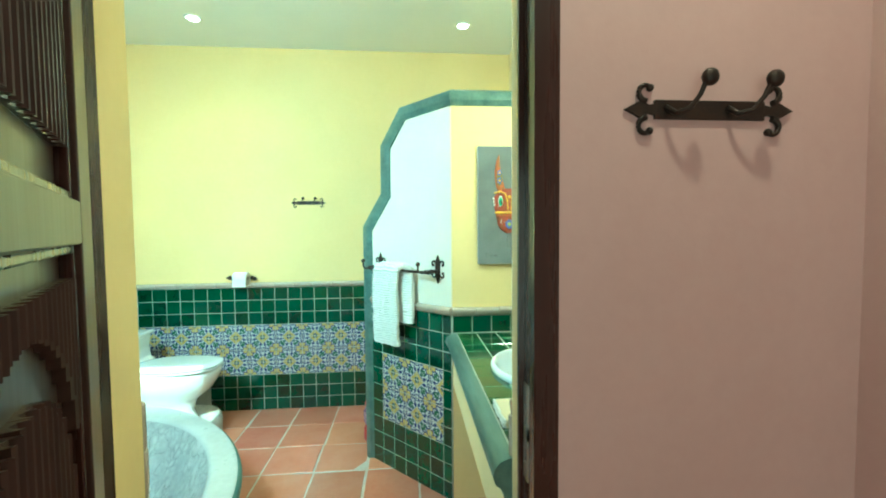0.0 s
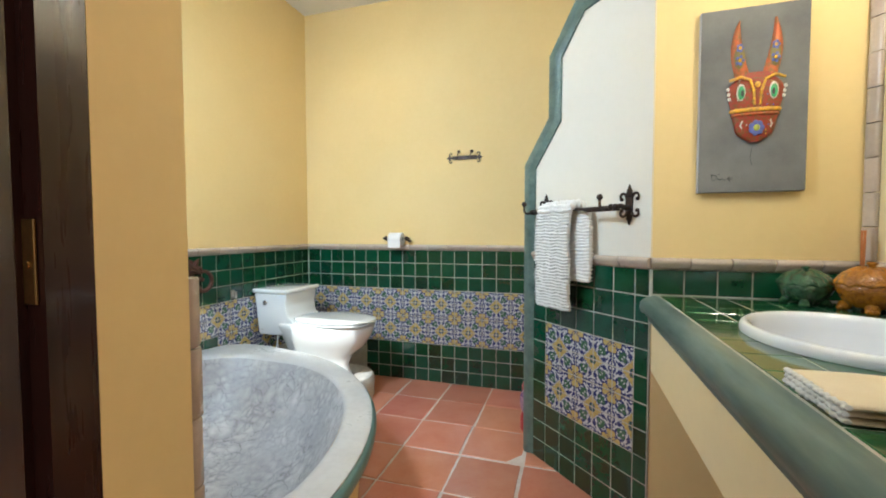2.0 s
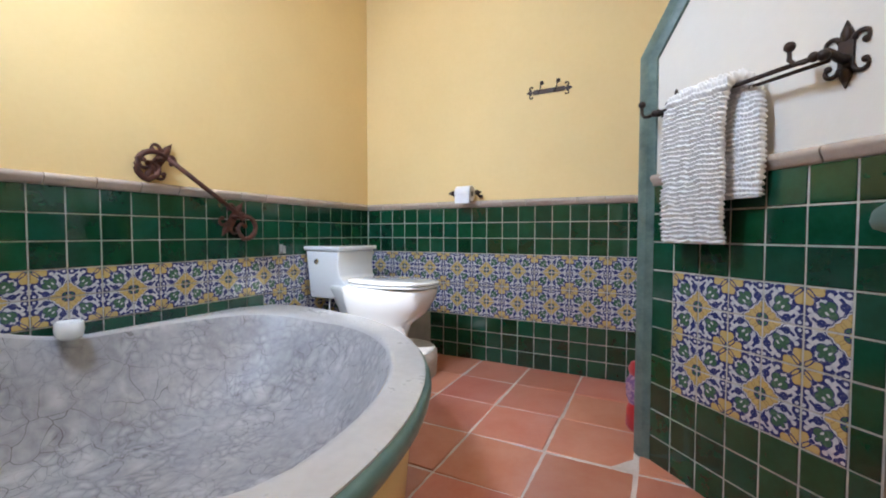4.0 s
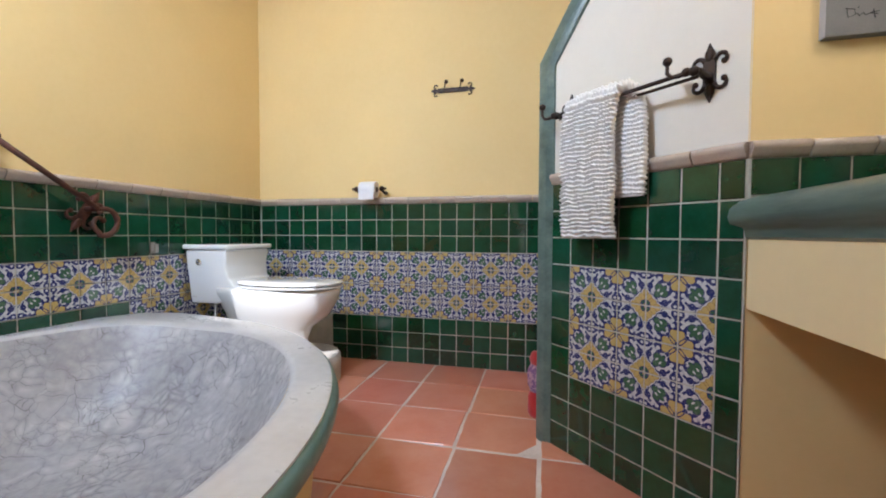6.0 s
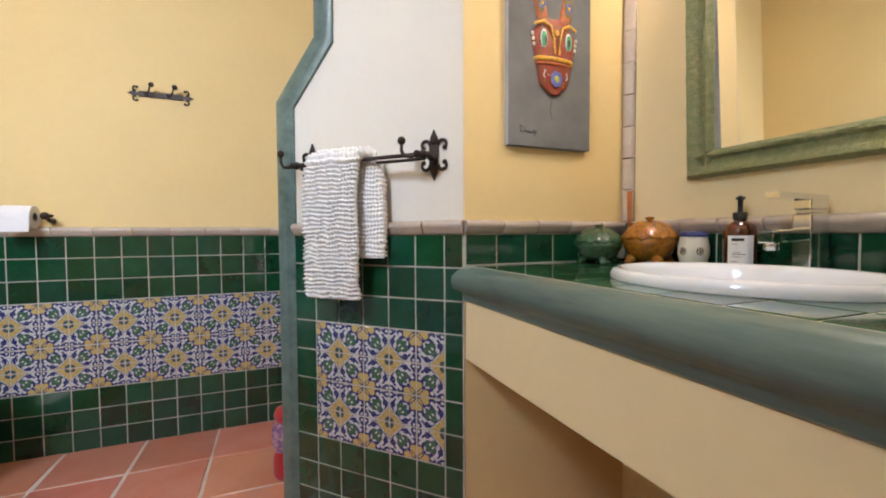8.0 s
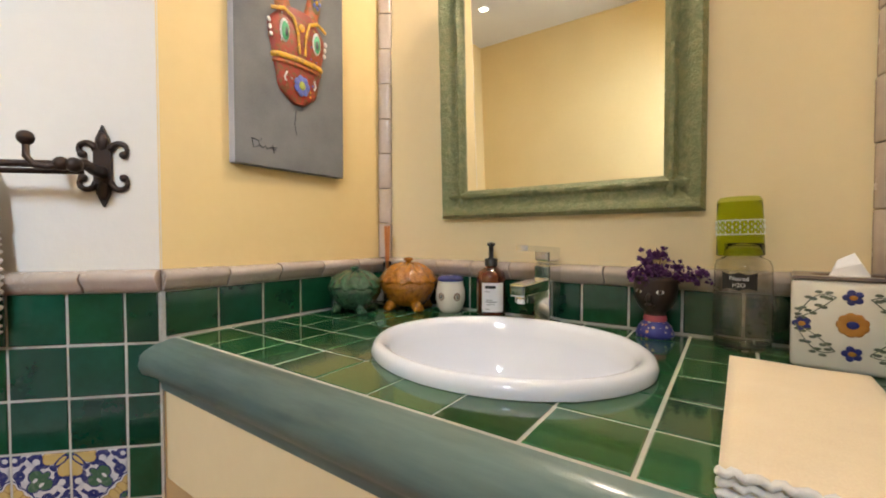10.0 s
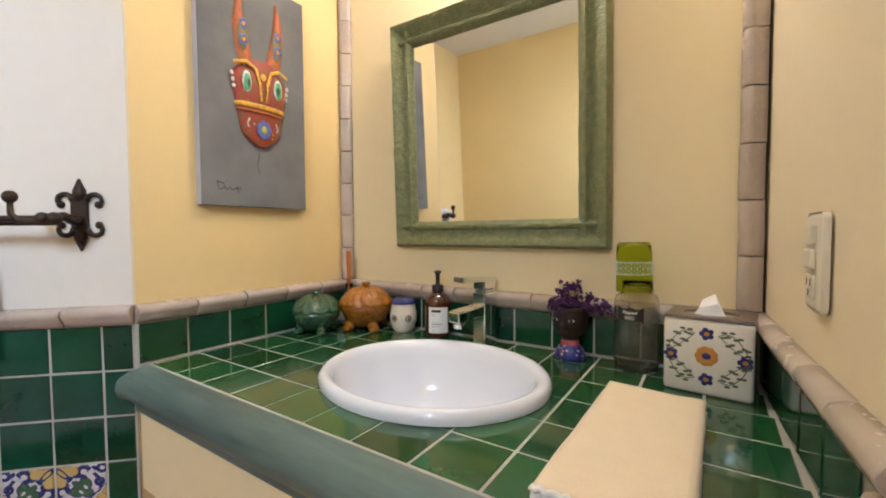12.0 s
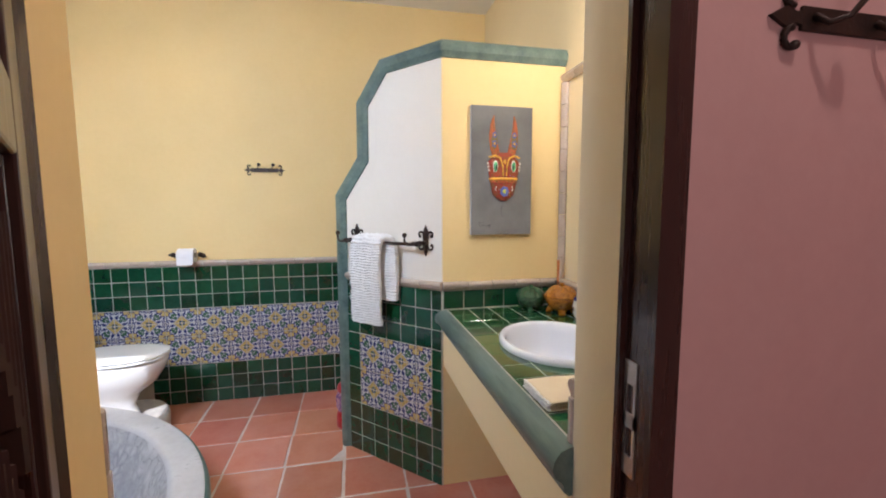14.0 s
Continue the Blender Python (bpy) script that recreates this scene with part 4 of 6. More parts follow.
def scroll_rack(name, place, length, label, big=1.0):
    """A wall rack: an iron bar with pointed ends and curls, and two ball-ended hooks."""
    r = thing(name, place, label, "hook rack")
    b = bmesh.new()
    h, L = 0.017 * big, length / 2
    rounded_box(b, (-L + 0.055 * big, 0, -h), (L - 0.055 * big, 0.006, h), 0.0018)
    for sx in (1, -1):
        prism(b, [(sx * (L - 0.056 * big), -h * 0.6), (sx * (L - 0.045 * big), -h * 0.45), (sx * (L - 0.028 * big), -h * 0.85), (sx * L, 0),
                  (sx * (L - 0.028 * big), h * 0.85), (sx * (L - 0.045 * big), h * 0.45), (sx * (L - 0.056 * big), h * 0.6)], 0, 0.006, (0, 2, 1))
        for sz in (1, -1):
            curl(b, (sx * (L - 0.040 * big), sz * 0.031 * big), 0.017 * big, -90 * sz, sx * sz * 225, 0.004, 0.0055 * big)
    part("plate", b, IRON, r)
    for x in (-0.055 * big, 0.062 * big):
        b = bmesh.new()
        pts = [(x - 0.03 * big, 0.006, 0.004), (x - 0.02 * big, 0.020, -0.010 * big), (x - 0.004 * big, 0.034, -0.006 * big), (x + 0.006 * big, 0.045, 0.014 * big),
               (x + 0.010 * big, 0.050, 0.030 * big), (x + 0.016 * big, 0.052, 0.040 * big)]
        tube(b, pts, [0.0055 * big, 0.005 * big, 0.0045 * big, 0.0042 * big, 0.0042 * big, 0.0045 * big], 8)
        ball(b, (x + 0.018 * big, 0.052, 0.041 * big), 0.0150 * big, 10, (1, 0.75, 1))
        part("hook", b, IRON, r)
    return r


def into(place, along, out, m=None):
    return facing(place, along, out)


rack = scroll_rack("hook_rack", (0, 0, 0), 0.275, "small black wrought iron hook rack on the end wall", 0.82)
rack.matrix_basis = facing((-0.772, NORTH - 0.0005, 1.700), (1, 0), (0, -1))
hall_rack = scroll_rack("hook_rack", (0, 0, 0), 0.320, "black wrought iron hook rack on the hall wall", 1.0)
hall_rack.matrix_basis = facing((0.580, 0.6995, 1.680), (1, 0), (0, -1))


def towel_bar():
    """Two parallel iron rods on fleur-de-lis plates, with ball hooks at the ends."""
    r = thing("towel_bar", (0, 0, 0), "black wrought iron towel bar with fleur-de-lis ends", "towel bar")
    r.matrix_basis = DIAG @ pose(0, 0.0005, 0)
    for s in (0.097, 0.568):
        b = bmesh.new()
        fleur(b, 1.15)
        b.transform(Matrix.Translation((s, 0, 1.2565)))
        tube(b, [(s, 0.0, 1.245), (s, 0.03, 1.245), (s, 0.055, 1.252), (s, 0.08, 1.244)], [0.012, 0.010, 0.009, 0.011], 10)
        ball(b, (s, 0.08, 1.246), 0.0135, 10)
        part("wall_plate", b, IRON, r)
    b = bmesh.new()
    tube(b, [(0.09, 0.084, 1.246), (0.605, 0.084, 1.246)], 0.0062, 8)
    part("rod", b, IRON, r)
    b = bmesh.new()
    tube(b, [(0.10, 0.055, 1.238), (0.575, 0.055, 1.238)], 0.005, 8)
    part("rod", b, IRON, r)
    for s in (0.158, 0.622):
        b = bmesh.new()
        tube(b, [(s - 0.05, 0.086, 1.246), (s - 0.03, 0.092, 1.240), (s - 0.012, 0.095, 1.242), (s, 0.096, 1.256), (s, 0.096, 1.280)], 0.0055, 8)
        ball(b, (s, 0.096, 1.287), 0.0125, 10)
        ball(b, (s - 0.045, 0.086, 1.247), 0.012, 8)
        part("hook", b, IRON, r)


towel_bar()


def grab_bar():
    """A slanting iron grab bar over the tub."""
    r = thing("grab_bar", (0, 0, 0), "rusty brown wrought iron grab bar slanting above the tub", "grab bar")
    r.matrix_basis = facing((WEST + 0.014, 0, 0), (0, 1), (1, 0))
    a, c = Vector((1.945, 0.075, 1.160)), Vector((2.295, 0.075, 0.925))
    d = (c - a).normalized()
    b = bmesh.new()
    tube(b, [a, c], 0.0110, 8)
    part("bar", b, RUST, r)
    for p, z_turn in ((a, 0), (c, 180)):
        b = bmesh.new()
        q = Vector((p.x, 0, p.z))
        f = bmesh.new()
        fleur(f, 1.55)
        join(b, f, Matrix.Translation(q + Vector((0.0, 0, -0.01))) @ Matrix.Rotation(radians(34), 4, "Y"))
        tube(b, [q, q + Vector((0, 0.05, 0)), p], 0.011, 8)
        upper = z_turn == 0
        cy, cz, rr0 = (p.x - 0.054, p.z - 0.045, 0.068) if upper else (p.x + 0.026, p.z - 0.060, 0.064)
        a0 = math.degrees(math.atan2(p.z - cz, p.x - cy))
        pts = []
        for k in range(27):
            f = k / 26
            ang = radians(a0 + (430 if upper else -430) * f)
            rr = rr0 * (1 - 0.72 * f) if f > 0.5 else rr0 * (1 - 0.36 * f * 2 * 0.5)
            pts.append((cy + rr * math.cos(ang), 0.075 - 0.03 * f, cz + rr * math.sin(ang)))
        tube(b, pts, [0.0085 + 0.004 * math.sin(min(1, k / 18) * math.pi) for k in range(27)], 8)
        ball(b, pts[-1], 0.012, 8)
        part("wall_plate", b, RUST, r)


grab_bar()


# ---- cloth ----
def nubby_towel():
    """A thick chenille towel folded over the bar, the back half hanging shorter and shifted."""
    nu, nl = 84, 330
    front, back = 0.424, 0.295
    r, top = 0.028, 1.236
    arc = math.pi * r
    total = front + arc + back
    th = 0.011
    bm = bmesh.new()
    outer, inner = [], []
    for j in range(nl + 1):
        l = total * j / nl
        if l < front:
            n0, z0, nn, nz = 0.075 + r, top - front + l, 1.0, 0.0
            n0 += 0.006 * math.sin(l * 9) - 0.010 * (1 - l / front)
        elif l < front + arc:
            a = (l - front) / r
            n0, z0, nn, nz = 0.075 + r * math.cos(a), top + r * math.sin(a), math.cos(a), math.sin(a)
        else:
            n0, z0, nn, nz = 0.075 - r, top - (l - front - arc), -1.0, 0.0
        f = min(1, max(0, (l - front * 0.92) / (arc + 0.08)))
        shift = -0.062 * f * f * (3 - 2 * f)
        ro, ri = [], []
        for i in range(nu + 1):
            w = i / nu
            s = 0.312 + 0.200 * w + shift + 0.003 * math.sin(l * 25)
            s += 0.004 * (noise.noise((l * 30, 0, 5 if w > 0.5 else 9)))
            edge = min(1.0, min(w, 1 - w) * 7)
            row = abs(math.sin(l / 0.0136 * math.pi + 1.5 * noise.noise((s * 26, l * 16, 1)) + 0.8 * noise.noise((s * 70, l * 30, 7))))
            nub = abs(math.sin(s / 0.0112 * math.pi + 1.6 * noise.noise((s * 20, l * 45, 4))))
            d = th * (0.45 + 0.55 * edge ** 0.5) + 0.0165 * row * ((0.52 + 0.48 * nub) if s > 0.36 else (0.18 + 0.82 * nub)) + 0.006 * noise.noise((s * 60, l * 60, 2))
            ro.append(bm.verts.new((s, n0 + nn * d, z0 + nz * d)))
            di = th * edge ** 0.5 + 0.010 * row * (0.25 + 0.75 * nub)
            ri.append(bm.verts.new((s, n0 - nn * di, z0 - nz * di)))
        outer.append(ro)
        inner.append(ri)
    for j in range(nl):
        for i in range(nu):
            bm.faces.new((outer[j][i], outer[j][i + 1], outer[j + 1][i + 1], outer[j + 1][i])).smooth = True
            bm.faces.new((inner[j][i], inner[j + 1][i], inner[j + 1][i + 1], inner[j][i + 1])).smooth = True
        for i in (0, nu):
            bm.faces.new((outer[j][i], outer[j + 1][i], inner[j + 1][i], inner[j][i])).smooth = True
    for j in (0, nl):
        for i in range(nu):
            bm.faces.new((outer[j][i], outer[j][i + 1], inner[j][i + 1], inner[j][i])).smooth = True
    bm.transform(Matrix.Translation((0, 0.0, 0)))
    ob = solid("bath_towel", bm, TOWEL, "thick nubby white cotton towel folded over the iron bar", "towel")
    ob.matrix_basis = DIAG
    return ob


nubby_towel()


def hand_towel():
    """A folded cream hand towel with a white frilled hem on the counter."""
    t = thing("hand_towel", (0.480, 1.148, CT), "folded cream woven hand towel with white frilled hem on the counter", "towel", turn=-1)
    w, d = 0.366, 0.150
    for k, (z0, z1, ins) in enumerate(((0.0, 0.008, 0.0), (0.0085, 0.0165, 0.004), (0.017, 0.026, 0.001))):
        b = bmesh.new()
        nx, ny = 36, 16
        grids = []
        for z in (z0, z1):
            g = []
            for i in range(nx + 1):
                row = []
                for j in range(ny + 1):
                    x, y = -w / 2 + (w - ins) * i / nx, -d / 2 + ins + (d - 2 * ins) * j / ny
                    e = min(1, min(i, nx - i) / 2, min(j, ny - j) / 2)
                    zz = (z0 + z1) / 2 + (z - (z0 + z1) / 2) * (0.35 + 0.65 * e)
                    zz += 0.0022 * noise.noise((x * 14, y * 14, 3)) * (k / 2)
                    x += 0.006 * noise.noise((y * 22, k, 1)) + 0.010 * (j / ny - 0.5) * (i / nx)
                    row.append(b.verts.new((x, y, max(zz, 0.0008))))
                g.append(row)
            grids.append(g)
        for i in range(nx):
            for j in range(ny):
                for g in grids:
                    b.faces.new((g[i][j], g[i + 1][j], g[i + 1][j + 1], g[i][j + 1])).smooth = True
        for i in range(nx):
            for j in (0, ny):
                b.faces.new((grids[0][i][j], grids[0][i + 1][j], grids[1][i + 1][j], grids[1][i][j])).smooth = True
        for j in range(ny):
            for i in (0, nx):
                b.faces.new((grids[0][i][j], grids[0][i][j + 1], grids[1][i][j + 1], grids[1][i][j])).smooth = True
        part("fold", b, LINEN, t)
    for k in range(3):
        b = bmesh.new()
        pts = []
        for j in range(46):
            y = -d / 2 + d * j / 45
            pts.append((-w / 2 - 0.002 + 0.006 * noise.noise((y * 22, k, 1)) + 0.0015 * math.sin(j * 2.3), y, 0.0050 + 0.0082 * k + 0.0018 * math.sin(j * 1.5 + k)))
        tube(b, pts, 0.0043, 6, 0.8)
        part("hem", b, TOWEL, t, "white frilled cotton hem")


hand_towel()


# ---- toilet ----
def loft(bm, sections, n=32, e=2.3):
    """sections: (z, back x, front x, half width), as rounded outlines."""
    rings = []
    for z, x0, x1, hw in sections:
        ring = []
        for k in range(n):
            a = 2 * math.pi * k / n
            c, s = math.cos(a), math.sin(a)
            r = (abs(c) ** e + abs(s) ** e) ** (-1 / e)
            ring.append(bm.verts.new(((x0 + x1) / 2 + (x1 - x0) / 2 * r * c, hw * r * s, z)))
        rings.append(ring)
    for a, c in zip(rings, rings[1:]):
        for k in range(n):
            bm.faces.new((a[k], a[(k + 1) % n], c[(k + 1) % n], c[k])).smooth = True
    bm.faces.new(rings[0])
    bm.faces.new(rings[-1])


def toilet():
    z0 = 0.15
    t = thing("toilet", (WEST + 0.012, 2.925, z0), "white one-piece porcelain toilet with closed lid on a cement plinth", "toilet")
    b = bmesh.new()
    loft(b, [(0.0, 0.20, 0.68, 0.112), (0.02, 0.20, 0.675, 0.110), (0.10, 0.20, 0.65, 0.100), (0.17, 0.19, 0.68, 0.113), (0.24, 0.17, 0.775, 0.150),
             (0.31, 0.13, 0.82, 0.174), (0.355, 0.10, 0.838, 0.182), (0.375, 0.10, 0.842, 0.184), (0.383, 0.11, 0.836, 0.178)], 40, 2.2)
    soften(part("bowl", b, PORCELAIN, t), 60)
    # tank: the side outline runs down in a curve to the seat deck
    b = bmesh.new()
    side = [(0.03, 0.295), (0.012, 0.585), (0.272, 0.585), (0.262, 0.50), (0.275, 0.43), (0.32, 0.388), (0.36, 0.374), (0.36, 0.34), (0.20, 0.295)]
    b2 = bmesh.new()
    prism(b2, side, -0.145, 0.205, (0, 2, 1))
    for v in b2.verts:
        f = (v.co.z - 0.22) / 0.365
        v.co.y *= 0.86 + 0.14 * min(1, max(0, f))
    bmesh.ops.recalc_face_normals(b2, faces=b2.faces)
    bmesh.ops.bevel(b2, geom=b2.edges[:], offset=0.012, segments=3, profile=0.5, affect="EDGES")
    join(b, b2)
    soften(part("tank", b, PORCELAIN, t), 35)
    b = bmesh.new()
    rounded_box(b, (0.0, -0.155, 0.586), (0.288, 0.215, 0.614), 0.010, 3)
    soften(part("tank_lid", b, PORCELAIN, t), 40)
    b = bmesh.new()
    loft(b, [(0.3885, 0.285, 0.838, 0.180), (0.391, 0.28, 0.845, 0.186), (0.397, 0.28, 0.846, 0.187), (0.400, 0.285, 0.840, 0.182)], 44, 2.35)
    soften(part("seat", b, PORCELAIN, t), 50)
    b = bmesh.new()
    loft(b, [(0.4065, 0.275, 0.836, 0.178), (0.409, 0.27, 0.846, 0.187), (0.415, 0.27, 0.846, 0.187), (0.420, 0.28, 0.836, 0.178), (0.425, 0.33, 0.78, 0.14)], 44, 2.35)
    soften(part("lid", b, PORCELAIN, t), 50)
    b = bmesh.new()
    lathe(b, [(0, 0.0), (0.018, 0.0), (0.018, 0.006), (0.013, 0.010), (0, 0.011)], 20)
    b.transform(pose(0.10, -0.1405, 0.52, 90, 0, 0))
    part("flush_button", b, CHROME, t, "chrome flush button")
    for k, (w, x) in enumerate(((0.05, 0.10), (0.07, 0.10), (0.065, 0.10), (0.05, 0.095), (0.03, 0.06))):
        b = bmesh.new()
        z = 0.486 - k * 0.009 if k < 4 else 0.33
        box(b, (x - w / 2, -0.1448 + (0.585 - z) * 0.0555, z), (x + w / 2, -0.134, z + 0.003))
        part("sticker_line", b, STEEL, t, "grey printed line")
    b = bmesh.new()
    tube(b, [(0.17, -0.105, 0.298), (0.175, -0.118, 0.22), (0.16, -0.12, 0.16), (0.20, -0.115, 0.12)], 0.0075, 8)
    part("drain_hose", b, PORCELAIN, t, "white hose")
    # plinth
    b = bmesh.new()
    outline = []
    for k in range(33):
        a = -math.pi / 2 + math.pi * k / 32
        outline.append((-1.56 + 0.235 * math.cos(a), 2.975 + 0.25 * math.sin(a)))
    outline += [(WEST + 0.014, 3.225), (WEST + 0.014, 2.725)]
    rows = []
    for g, z in ((0, -0.006), (0, 0.06), (0.004, 0.10), (0.0, 0.135), (-0.012, 0.15), (-0.05, 0.1495)):
        row = []
        for x, y in outline:
            dx, dy = x + 1.75, y - 2.975
            L = math.hypot(dx, dy)
            wob = 0.004 * noise.noise((x * 9, y * 9, z * 20))
            fixed = x < -2.1
            row.append(b.verts.new((x if fixed else x + dx / L * (g + wob), y if fixed else y + dy / L * (g + wob), z)))
        rows.append(row)
    n = len(outline)
    for a, c in zip(rows, rows[1:]):
        for k in range(n):
            b.faces.new((a[k], a[(k + 1) % n], c[(k + 1) % n], c[k])).smooth = True
    b.faces.new(rows[-1])
    soften(solid("toilet_plinth", b, PLINTH, "rounded whitewashed cement plinth under the toilet", "plinth"), 45)


toilet()


def paper_holder():
    h = thing("toilet_paper_holder", (0, 0, 0), "iron toilet paper holder with a white paper roll", "paper holder")
    h.matrix_basis = facing((-1.29, NORTH - 0.0005, 1.085), (1, 0), (0, -1))
    for x in (-0.085, 0.085):
        b = bmesh.new()
        tube(b, [(x, 0, 0.0), (x, 0.03, -0.002), (x, 0.07, 0.018)], [0.013, 0.008, 0.010], 8)
        ball(b, (x, 0.074, 0.020), 0.017, 10)
        ball(b, (x * 1.22, 0.074, 0.020), 0.008, 8, (1.6, 1, 1))
        part("bracket", b, IRON, h)
    b = bmesh.new()
    lathe(b, [(0.018, -0.052), (0.048, -0.052), (0.050, -0.049), (0.050, 0.049), (0.048, 0.052), (0.018, 0.052)], 32)
    b.transform(Matrix.Translation((0, 0.074, 0.014)) @ Matrix.Rotation(math.pi / 2, 4, "Y"))
    box(b, (-0.05, 0.120, -0.05), (0.05, 0.1225, 0.01))
    soften(part("paper_roll", b, PAPER, h, "white paper roll"), 40)


paper_holder()


def angle_valve():
    v = thing("angle_valve", (0, 0, 0), "small chrome hand spray hook on the tiles", "valve")
    v.matrix_basis = facing((WEST + 0.013, 2.60, 0.748), (0, 1), (1, 0))
    b = bmesh.new()
    rounded_box(b, (-0.014, 0, -0.025), (0.014, 0.006, 0.03), 0.002)
    part("plate", b, STEEL, v)
    b = bmesh.new()
    rounded_box(b, (-0.010, 0.006, -0.022), (0.010, 0.03, -0.014), 0.002)
    rounded_box(b, (-0.010, 0.024, -0.016), (0.010, 0.03, 0.022), 0.002)
    part("hook", b, STEEL, v)


angle_valve()


def tub_filler():
    f = thing("tub_filler", (0, 0, 0), "chrome tub spout with hand shower on the near wall", "tap")
    f.matrix_basis = facing((-0.88, 0.936, 0.0), (-1, 0), (0, 1))
    b = bmesh.new()
    tube(b, [(0, 0, 0.755), (0, 0.10, 0.755), (0, 0.135, 0.752)], [0.013, 0.012, 0.014], 12)
    tube(b, [(0, 0.05, 0.755), (0, 0.05, 0.785)], 0.011, 10)
    ball(b, (0, 0.05, 0.79), 0.014, 10, (1, 1, 0.6))
    part("spout", b, CHROME, f)
    b = bmesh.new()
    lathe(b, [(0, 0), (0.026, 0), (0.026, 0.006), (0.016, 0.012), (0, 0.013)], 20)
    b.transform(pose(0, 0, 0.755, -90, 0, 0))
    part("wall_flange", b, CHROME, f)
    b = bmesh.new()
    tube(b, [(-0.02, 0, 0.845), (-0.02, 0.05, 0.85)], 0.008, 8)
    ball(b, (-0.02, 0.10, 0.855), 0.042, 14, (0.8, 1, 0.42))
    part("hand_shower", b, CHROME, f)
    b = bmesh.new()
    tube(b, [(-0.02, 0.075, 0.842), (-0.015, 0.075, 0.70), (0.0, 0.07, 0.56), (0.02, 0.04, 0.47), (0.01, 0.012, 0.47)], 0.007, 8)
    part("hose", b, STEEL, f, "ribbed steel hose")


tub_filler()
b = bmesh.new()
lathe(b, [(0, 0.0), (0.030, 0.0), (0.040, 0.012), (0.043, 0.035), (0.041, 0.062), (0.036, 0.064), (0.035, 0.05), (0, 0.048)], 28)
CUP = solid("soap_cup", b, PORCELAIN, "small white ceramic cup on the tub corner", "cup", place=(-2.045, 1.60, TUB_Z + tub_rise(Vector((-2.045, 1.60))) - 0.001))


def red_doorstop():
    d = thing("cloth_doorstop", (-0.232, 2.86, 0), "red cloth doorstop with pale patterned middle on the tiled floor", "doorstop")
    b = bmesh.new()
    RED = surface("red_cloth", (0.46, 0.020, 0.022), (0.34, 0.012, 0.016), rough=0.9, scale=20, fine=300, bump=0.4, sheen=0.3)
    lathe(b, [(0, 0.0), (0.055, 0.0), (0.062, 0.02), (0.056, 0.09), (0.045, 0.11)], 20, lambda a, i: 1 + 0.07 * math.sin(3 * a + i))
    part("body", b, RED, d)
    b = bmesh.new()
    PALE = surface("patterned_cloth", (0.50, 0.30, 0.36), (0.20, 0.10, 0.24), rough=0.9, scale=60, fine=200, bump=0.4, lo=0.45, hi=0.52)
    lathe(b, [(0.045, 0.11), (0.056, 0.14), (0.058, 0.20), (0.046, 0.235)], 20, lambda a, i: 1 + 0.06 * math.sin(4 * a + i))
    part("sleeve", b, PALE, d, "pale patterned cloth")
    b = bmesh.new()
    lathe(b, [(0.046, 0.235), (0.052, 0.255), (0.040, 0.285), (0, 0.295)], 20, lambda a, i: 1 + 0.08 * math.sin(3 * a))
    part("top", b, RED, d)


red_doorstop()


# ---- sink and tap ----
def sink():
    sx, sy, ax, ay = SINK
    s = thing("sink", (sx, sy, CT), "oval white porcelain sink with lobed rim set in the green tiles", "sink")
    n = 144

    def lobed(a):
        k = math.sin(2.0 * a + math.pi / 2)
        return 1 + 0.010 * math.exp(-(k * 6) ** 2) * (0.75 + 0.25 * math.cos(k * 40))
    prof = [(1.0, 0.001), (1.005, 0.010), (0.985, 0.020), (0.95, 0.024), (0.91, 0.021), (0.875, 0.010), (0.85, -0.015), (0.79, -0.07), (0.66, -0.12), (0.42, -0.145), (0.12, -0.15), (0.0, -0.151)]
    b = bmesh.new()
    lathe(b, prof, n, lambda a, i: lobed(a) if i < 5 else 1)
    for v in b.verts:
        v.co.x *= ax
        v.co.y *= ay
    soften(part("basin", b, SINK_DAYLIT, s), 60)
    b = bmesh.new()
    lathe(b, [(0.022, -0.149), (0.022, -0.145), (0.015, -0.143), (0.010, -0.146), (0, -0.146)], 24)
    part("drain", b, CHROME, s, "chrome drain")


sink()


def tap():
    t = thing("tap", (0.852, 1.572, CT), "square chrome single-lever tap behind the sink", "tap", turn=168)
    t.matrix_basis = t.matrix_basis @ Matrix.Diagonal((1.1, 1.0, 1.16, 1))
    b = bmesh.new()
    rounded_box(b, (-0.024, -0.021, 0), (0.022, 0.021, 0.118), 0.003)
    rounded_box(b, (-0.020, -0.017, 0.118), (0.018, 0.017, 0.124), 0.002)
    part("body", b, CHROME, t)
    b = bmesh.new()
    vs = box(b, (0.018, -0.019, 0.068), (0.108, 0.019, 0.092))
    for v in vs:
        if v.co.x > 0.09:
            v.co.z -= 0.007
    bmesh.ops.recalc_face_normals(b, faces=b.faces)
    bmesh.ops.bevel(b, geom=b.edges[:], offset=0.003, segments=2, profile=0.5, affect="EDGES")
    lathe(b, [(0.011, 0.048), (0.013, 0.050), (0.013, 0.066), (0.010, 0.068)], 20, centre=(0.092, 0))
    part("spout", b, CHROME, t)
    b = bmesh.new()
    rounded_box(b, (-0.022, -0.019, 0.125), (0.022, 0.019, 0.146), 0.003)
    vs = box(b, (-0.022, -0.019, 0.141), (0.092, 0.019, 0.152))
    for v in vs:
        if v.co.x > 0.05:
            v.co.z += 0.006
            v.co.y *= 0.85
    part("lever", b, CHROME, t)


tap()


